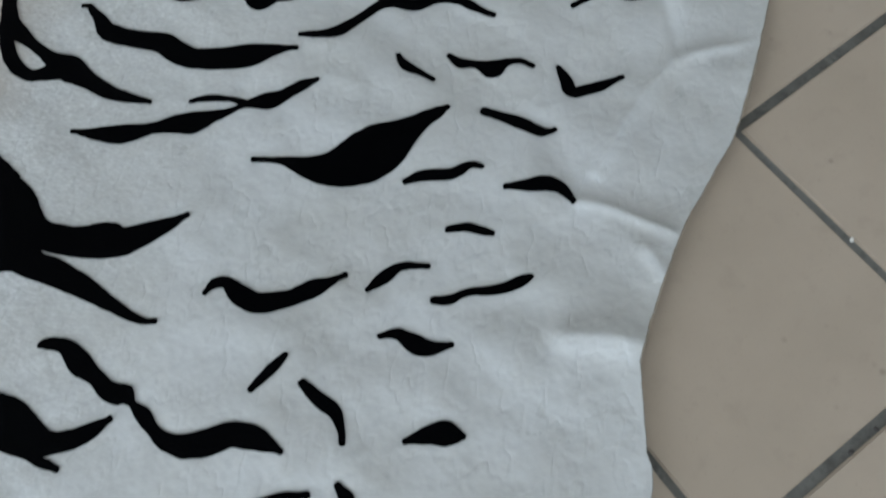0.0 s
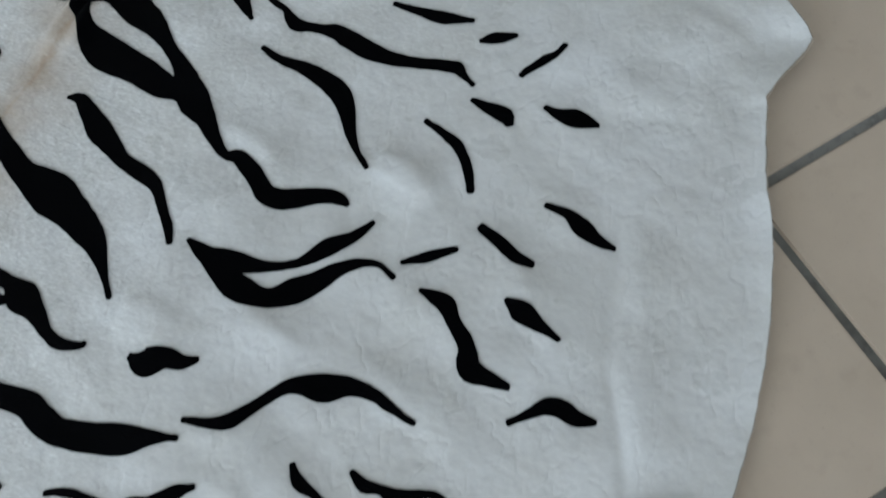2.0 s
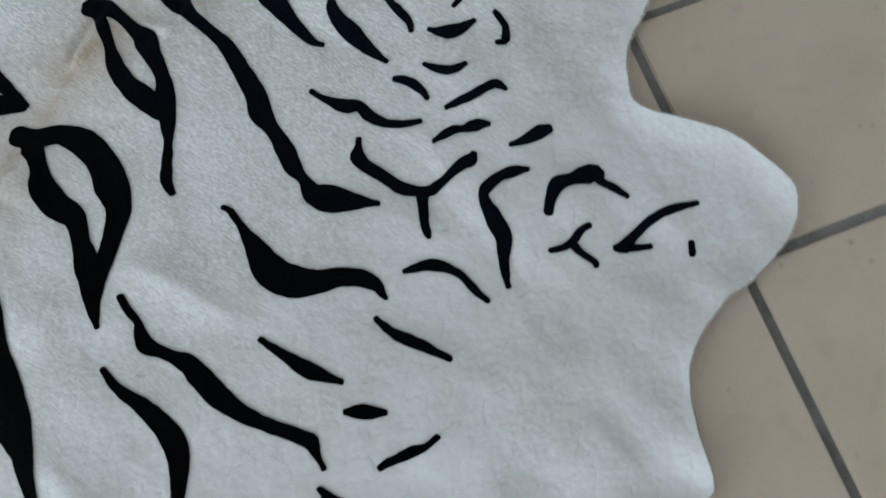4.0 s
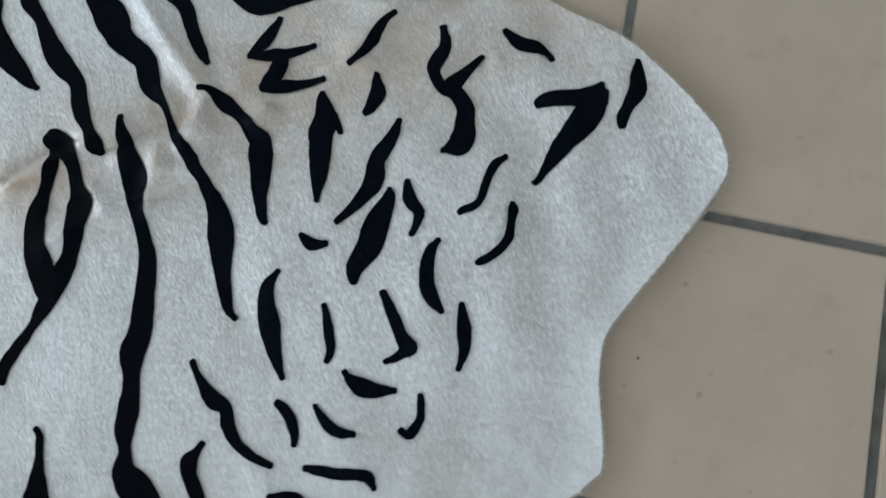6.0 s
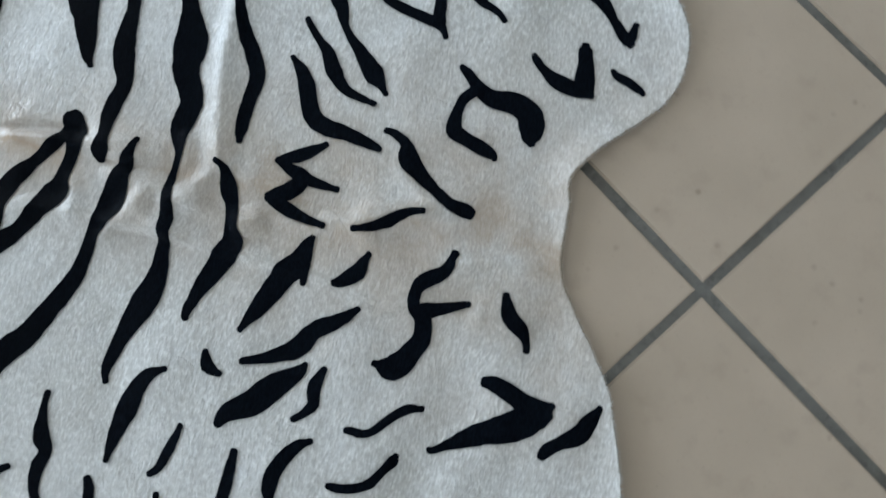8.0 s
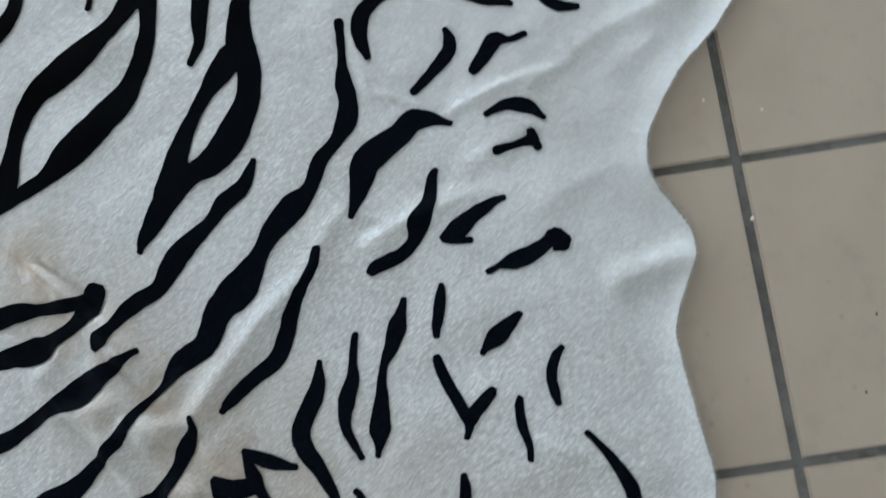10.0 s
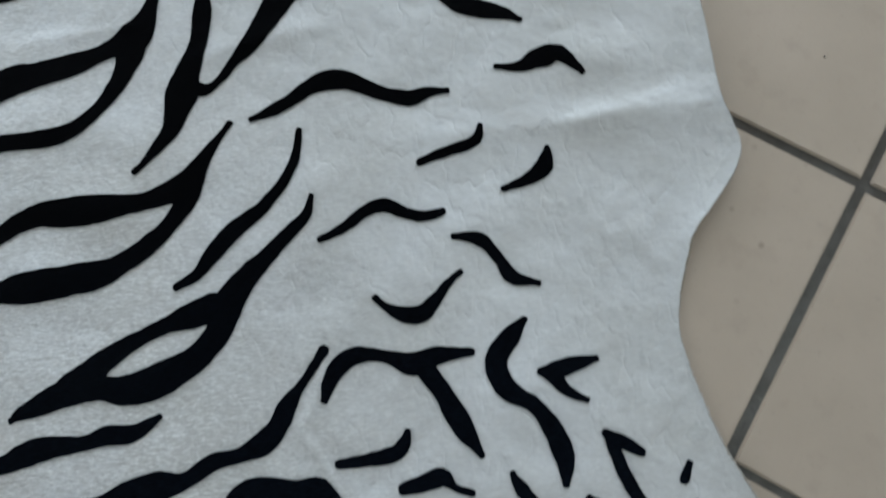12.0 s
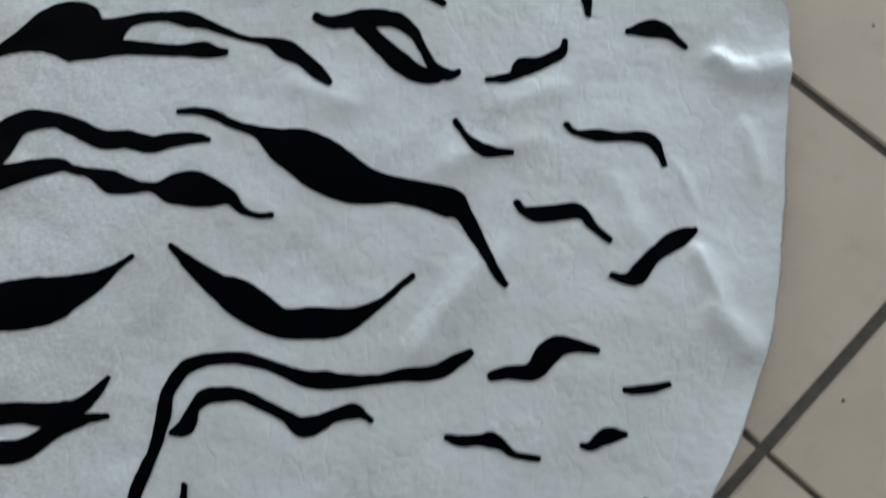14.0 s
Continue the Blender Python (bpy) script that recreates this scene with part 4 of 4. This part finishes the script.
stripe([(-779, 1405, 7), (-787, 1419, 13), (-802, 1434, 13), (-811, 1443, 19), (-815, 1454, 14), (-817, 1472, 8), (-831, 1493, 8)])
stripe([(-874, 1518, 7), (-879, 1525, 11), (-892, 1528, 16), (-903, 1533, 18), (-913, 1544, 8)])
stripe([(-863, 1398, 12), (-877, 1407, 15), (-897, 1427, 20), (-921, 1426, 26), (-937, 1430, 24), (-949, 1443, 15), (-961, 1463, 8)])
stripe([(-949, 1513, 7), (-957, 1522, 10), (-972, 1535, 10), (-985, 1543, 6)])
stripe([(-1034, 1422, 8), (-1039, 1433, 11), (-1050, 1442, 21), (-1080, 1441, 17), (-1112, 1449, 21), (-1132, 1457, 8)])
stripe([(-1026, 1290, 9), (-1024, 1300, 10), (-1031, 1315, 19), (-1045, 1329, 19), (-1062, 1344, 19), (-1065, 1357, 13), (-1062, 1369, 11), (-1062, 1394, 8)])
stripe([(-1131, 1272, 8), (-1130, 1285, 6), (-1144, 1307, 15), (-1159, 1327, 11), (-1172, 1342, 14), (-1178, 1356, 15), (-1173, 1372, 10), (-1166, 1384, 5)])
stripe([(-1051, 1174, 4), (-1047, 1187, 6), (-1045, 1207, 12), (-1047, 1223, 16), (-1056, 1237, 10), (-1065, 1247, 8)])
stripe([(-1111, 1169, 6), (-1123, 1181, 10), (-1134, 1189, 12), (-1148, 1190, 24), (-1160, 1199, 17), (-1176, 1207, 14), (-1192, 1212, 12), (-1203, 1206, 5)])
stripe([(-1257, 1253, 5), (-1268, 1262, 17), (-1278, 1273, 22), (-1284, 1287, 15), (-1284, 1299, 9), (-1284, 1314, 7)])
stripe([(-1038, 960, 12), (-1045, 979, 16), (-1075, 1009, 23), (-1095, 1037, 20), (-1098, 1062, 15), (-1092, 1082, 11), (-1085, 1101, 11), (-1081, 1116, 16), (-1088, 1134, 12), (-1097, 1138, 6)], [(-1064, 1011, 19), (-1062, 1046, 21), (-1061, 1079, 24), (-1065, 1106, 20), (-1075, 1122, 15)])
stripe([(-732, 671, 10), (-756, 681, 19), (-780, 693, 33), (-802, 706, 56), (-820, 722, 73), (-832, 743, 77), (-839, 761, 57), (-850, 776, 47)], [(-860, 773, 39), (-881, 780, 17), (-904, 798, 13), (-919, 817, 13), (-933, 839, 21), (-945, 864, 12), (-953, 889, 9), (-963, 912, 6), (-976, 933, 11), (-984, 957, 24), (-989, 982, 19), (-989, 1007, 18), (-988, 1029, 9)], [(-840, 781, 24), (-861, 807, 18), (-888, 845, 15), (-902, 862, 15), (-918, 880, 21), (-925, 893, 15), (-934, 904, 9)])
stripe([(-646, 760, 56), (-666, 761, 47), (-694, 763, 32), (-714, 775, 27), (-733, 798, 20), (-744, 826, 23), (-755, 861, 24), (-776, 885, 23), (-791, 913, 22), (-809, 927, 19), (-829, 945, 15), (-843, 964, 7)], [(-626, 790, 33), (-635, 796, 30), (-662, 814, 26), (-685, 831, 22), (-699, 845, 16), (-705, 860, 10), (-717, 882, 15), (-726, 908, 29), (-740, 932, 18), (-755, 951, 12), (-768, 970, 34), (-787, 991, 44), (-800, 1014, 34), (-810, 1034, 19), (-809, 1054, 10), (-817, 1075, 6), (-828, 1086, 6)])
stripe([(-843, 911, 7), (-856, 925, 9), (-868, 946, 12), (-877, 977, 11), (-889, 1005, 16), (-896, 1035, 42), (-905, 1060, 56), (-911, 1090, 63), (-917, 1121, 56), (-928, 1148, 43), (-946, 1175, 31), (-964, 1206, 31), (-977, 1236, 35), (-977, 1251, 21), (-971, 1271, 18), (-962, 1297, 13), (-952, 1325, 11), (-948, 1341, 9)])
stripe([(-721, 1019, 7), (-722, 1061, 20), (-726, 1097, 31), (-732, 1120, 43), (-737, 1149, 42), (-745, 1180, 35), (-769, 1207, 37), (-790, 1229, 33), (-817, 1243, 18), (-845, 1251, 9), (-869, 1254, 7), (-886, 1257, 5)])
stripe([(-506, 891, 52), (-527, 911, 59), (-549, 930, 61), (-576, 952, 56), (-605, 967, 38), (-630, 979, 24), (-657, 986, 10), (-680, 992, 7)])
stripe([(-389, 981, 21), (-402, 981, 23), (-431, 995, 27), (-458, 1020, 25), (-474, 1041, 29), (-495, 1060, 29), (-521, 1069, 18), (-545, 1070, 12), (-559, 1069, 5)], [(-372, 997, 27), (-389, 1014, 27), (-407, 1032, 29), (-426, 1049, 27), (-449, 1058, 23), (-473, 1063, 21), (-496, 1076, 16), (-510, 1085, 12), (-527, 1100, 7)])
stripe([(-1266, 1177, 15), (-1257, 1192, 13), (-1244, 1206, 6)])
stripe([(-1145, 1043, 16), (-1146, 1069, 8)])

# ---------- floor tiles ----------
bm = bmesh.new()
half = (PITCH - JOINT) / 2
box(bm, -half, -half, -0.006, half, half, 0.0)
bmesh.ops.bevel(bm, geom=[e for e in bm.edges if e.verts[0].co.z > -0.001 and e.verts[1].co.z > -0.001], offset=0.002, segments=2, affect="EDGES")
for f in bm.faces:
    f.smooth = False
tile_mesh = bpy.data.meshes.new("floor_tile")
bm.to_mesh(tile_mesh)
bm.free()
tile_mesh.materials.append(tile_beige.m)
# the joints: those running north are narrower, and some lines wander
NARROW = 0.0096
COLUMN = {-3: (0.000, 0.0068), -2: (0.002, 0.0112), 1: (0.001, 0.0105), 2: (0.000, 0.0115), 3: (-0.002, 0.0118)}
ROW = {3: (-0.001, 0.0122), 4: (-0.003, 0.0122), 5: (-0.004, 0.0126), 6: (-0.003, 0.0116)}

ROW_EAST = {4: (-0.001, 0.0122), 5: (0.0035, 0.0126), 6: (-0.0025, 0.0116)}


def span(lines, k, usual):
    """Where the tile between two joints begins and ends along one axis."""
    (d0, w0), (d1, w1) = lines.get(k, (0.0, usual)), lines.get(k + 1, (0.0, usual))
    return k * PITCH + d0 + w0 / 2, (k + 1) * PITCH + d1 - w1 / 2


rest = bmesh.new()
for i in range(-18, 7):
    for j in range(-16, 7):
        (xa, xb), (ya, yb) = span(COLUMN, i, NARROW), span(ROW if i < 0 else ROW_EAST, j, JOINT)
        # hand laid: each a little off
        at = Vector(((xa + xb) / 2 + random.uniform(-0.0005, 0.0005), (ya + yb) / 2 + random.uniform(-0.0005, 0.0005), random.uniform(-0.0005, 0.0)))
        turned = radians(random.uniform(-0.1, 0.1))
        if -9 < i < 6 and -6 < j:
            tile = new("floor_tile", tile_mesh)
            tile.parent = floor
            tile.location, tile.rotation_euler = at, (0, 0, turned)
            tile.scale = ((xb - xa) / (2 * half), (yb - ya) / (2 * half), 1)
        else:
            box(rest, xa, ya, -0.006, xb, yb, at.z)
far_tiles = part("far_tiles", rest, tile_beige, floor, "beige floor tiles of the far side of the room")
tagged(far_tiles, kind="stuff")

# ---------- crumbs and specks of dirt on the floor ----------
def speck(name, x, y, size, material, label, group):
    bm = bmesh.new()
    bmesh.ops.create_icosphere(bm, subdivisions=1, radius=size)
    for p in bm.verts:
        p.co *= 1 + 0.35 * noise.noise(p.co * 400 + Vector((x * 90, y * 70, 0)))
        p.co.x *= 1.3
        p.co.z = max(p.co.z * 0.6 + size * 0.4, 0.0)
    ob = part(name, bm, material)
    ob.matrix_world = pose(x, y, 0.0, rz=random.uniform(0, 180))
    return tagged(ob, label, "crumb" if name == "crumb" else "dirt", group)


for x, y, size in ((0.001, -0.179, 0.0026), (-0.25, 2.117, 0.0018), (-0.159, 2.25, 0.002), (-0.073, 1.972, 0.0014), (0.068, 1.999, 0.0022), (-0.052, 2.034, 0.0014)):
    speck("crumb", x, y, size, crumb_white, "small white crumb lying on the tiled floor", "crumbs on the floor")
for x, y, size in ((0.191, 2.11, 0.0014), (0.271, 2.081, 0.0014), (0.151, 2.136, 0.0012), (-0.777, 1.898, 0.0012), (0.739, 1.158, 0.0014), (-1.094, 1.687, 0.0018), (-1.435, 1.453, 0.0014), (0.938, 1.335, 0.0014), (-0.169, -0.336, 0.003), (-0.132, -0.335, 0.0024)):
    speck("speck", x, y, size, dirt_dark, "tiny dark speck of dirt on the floor", "specks on the floor")
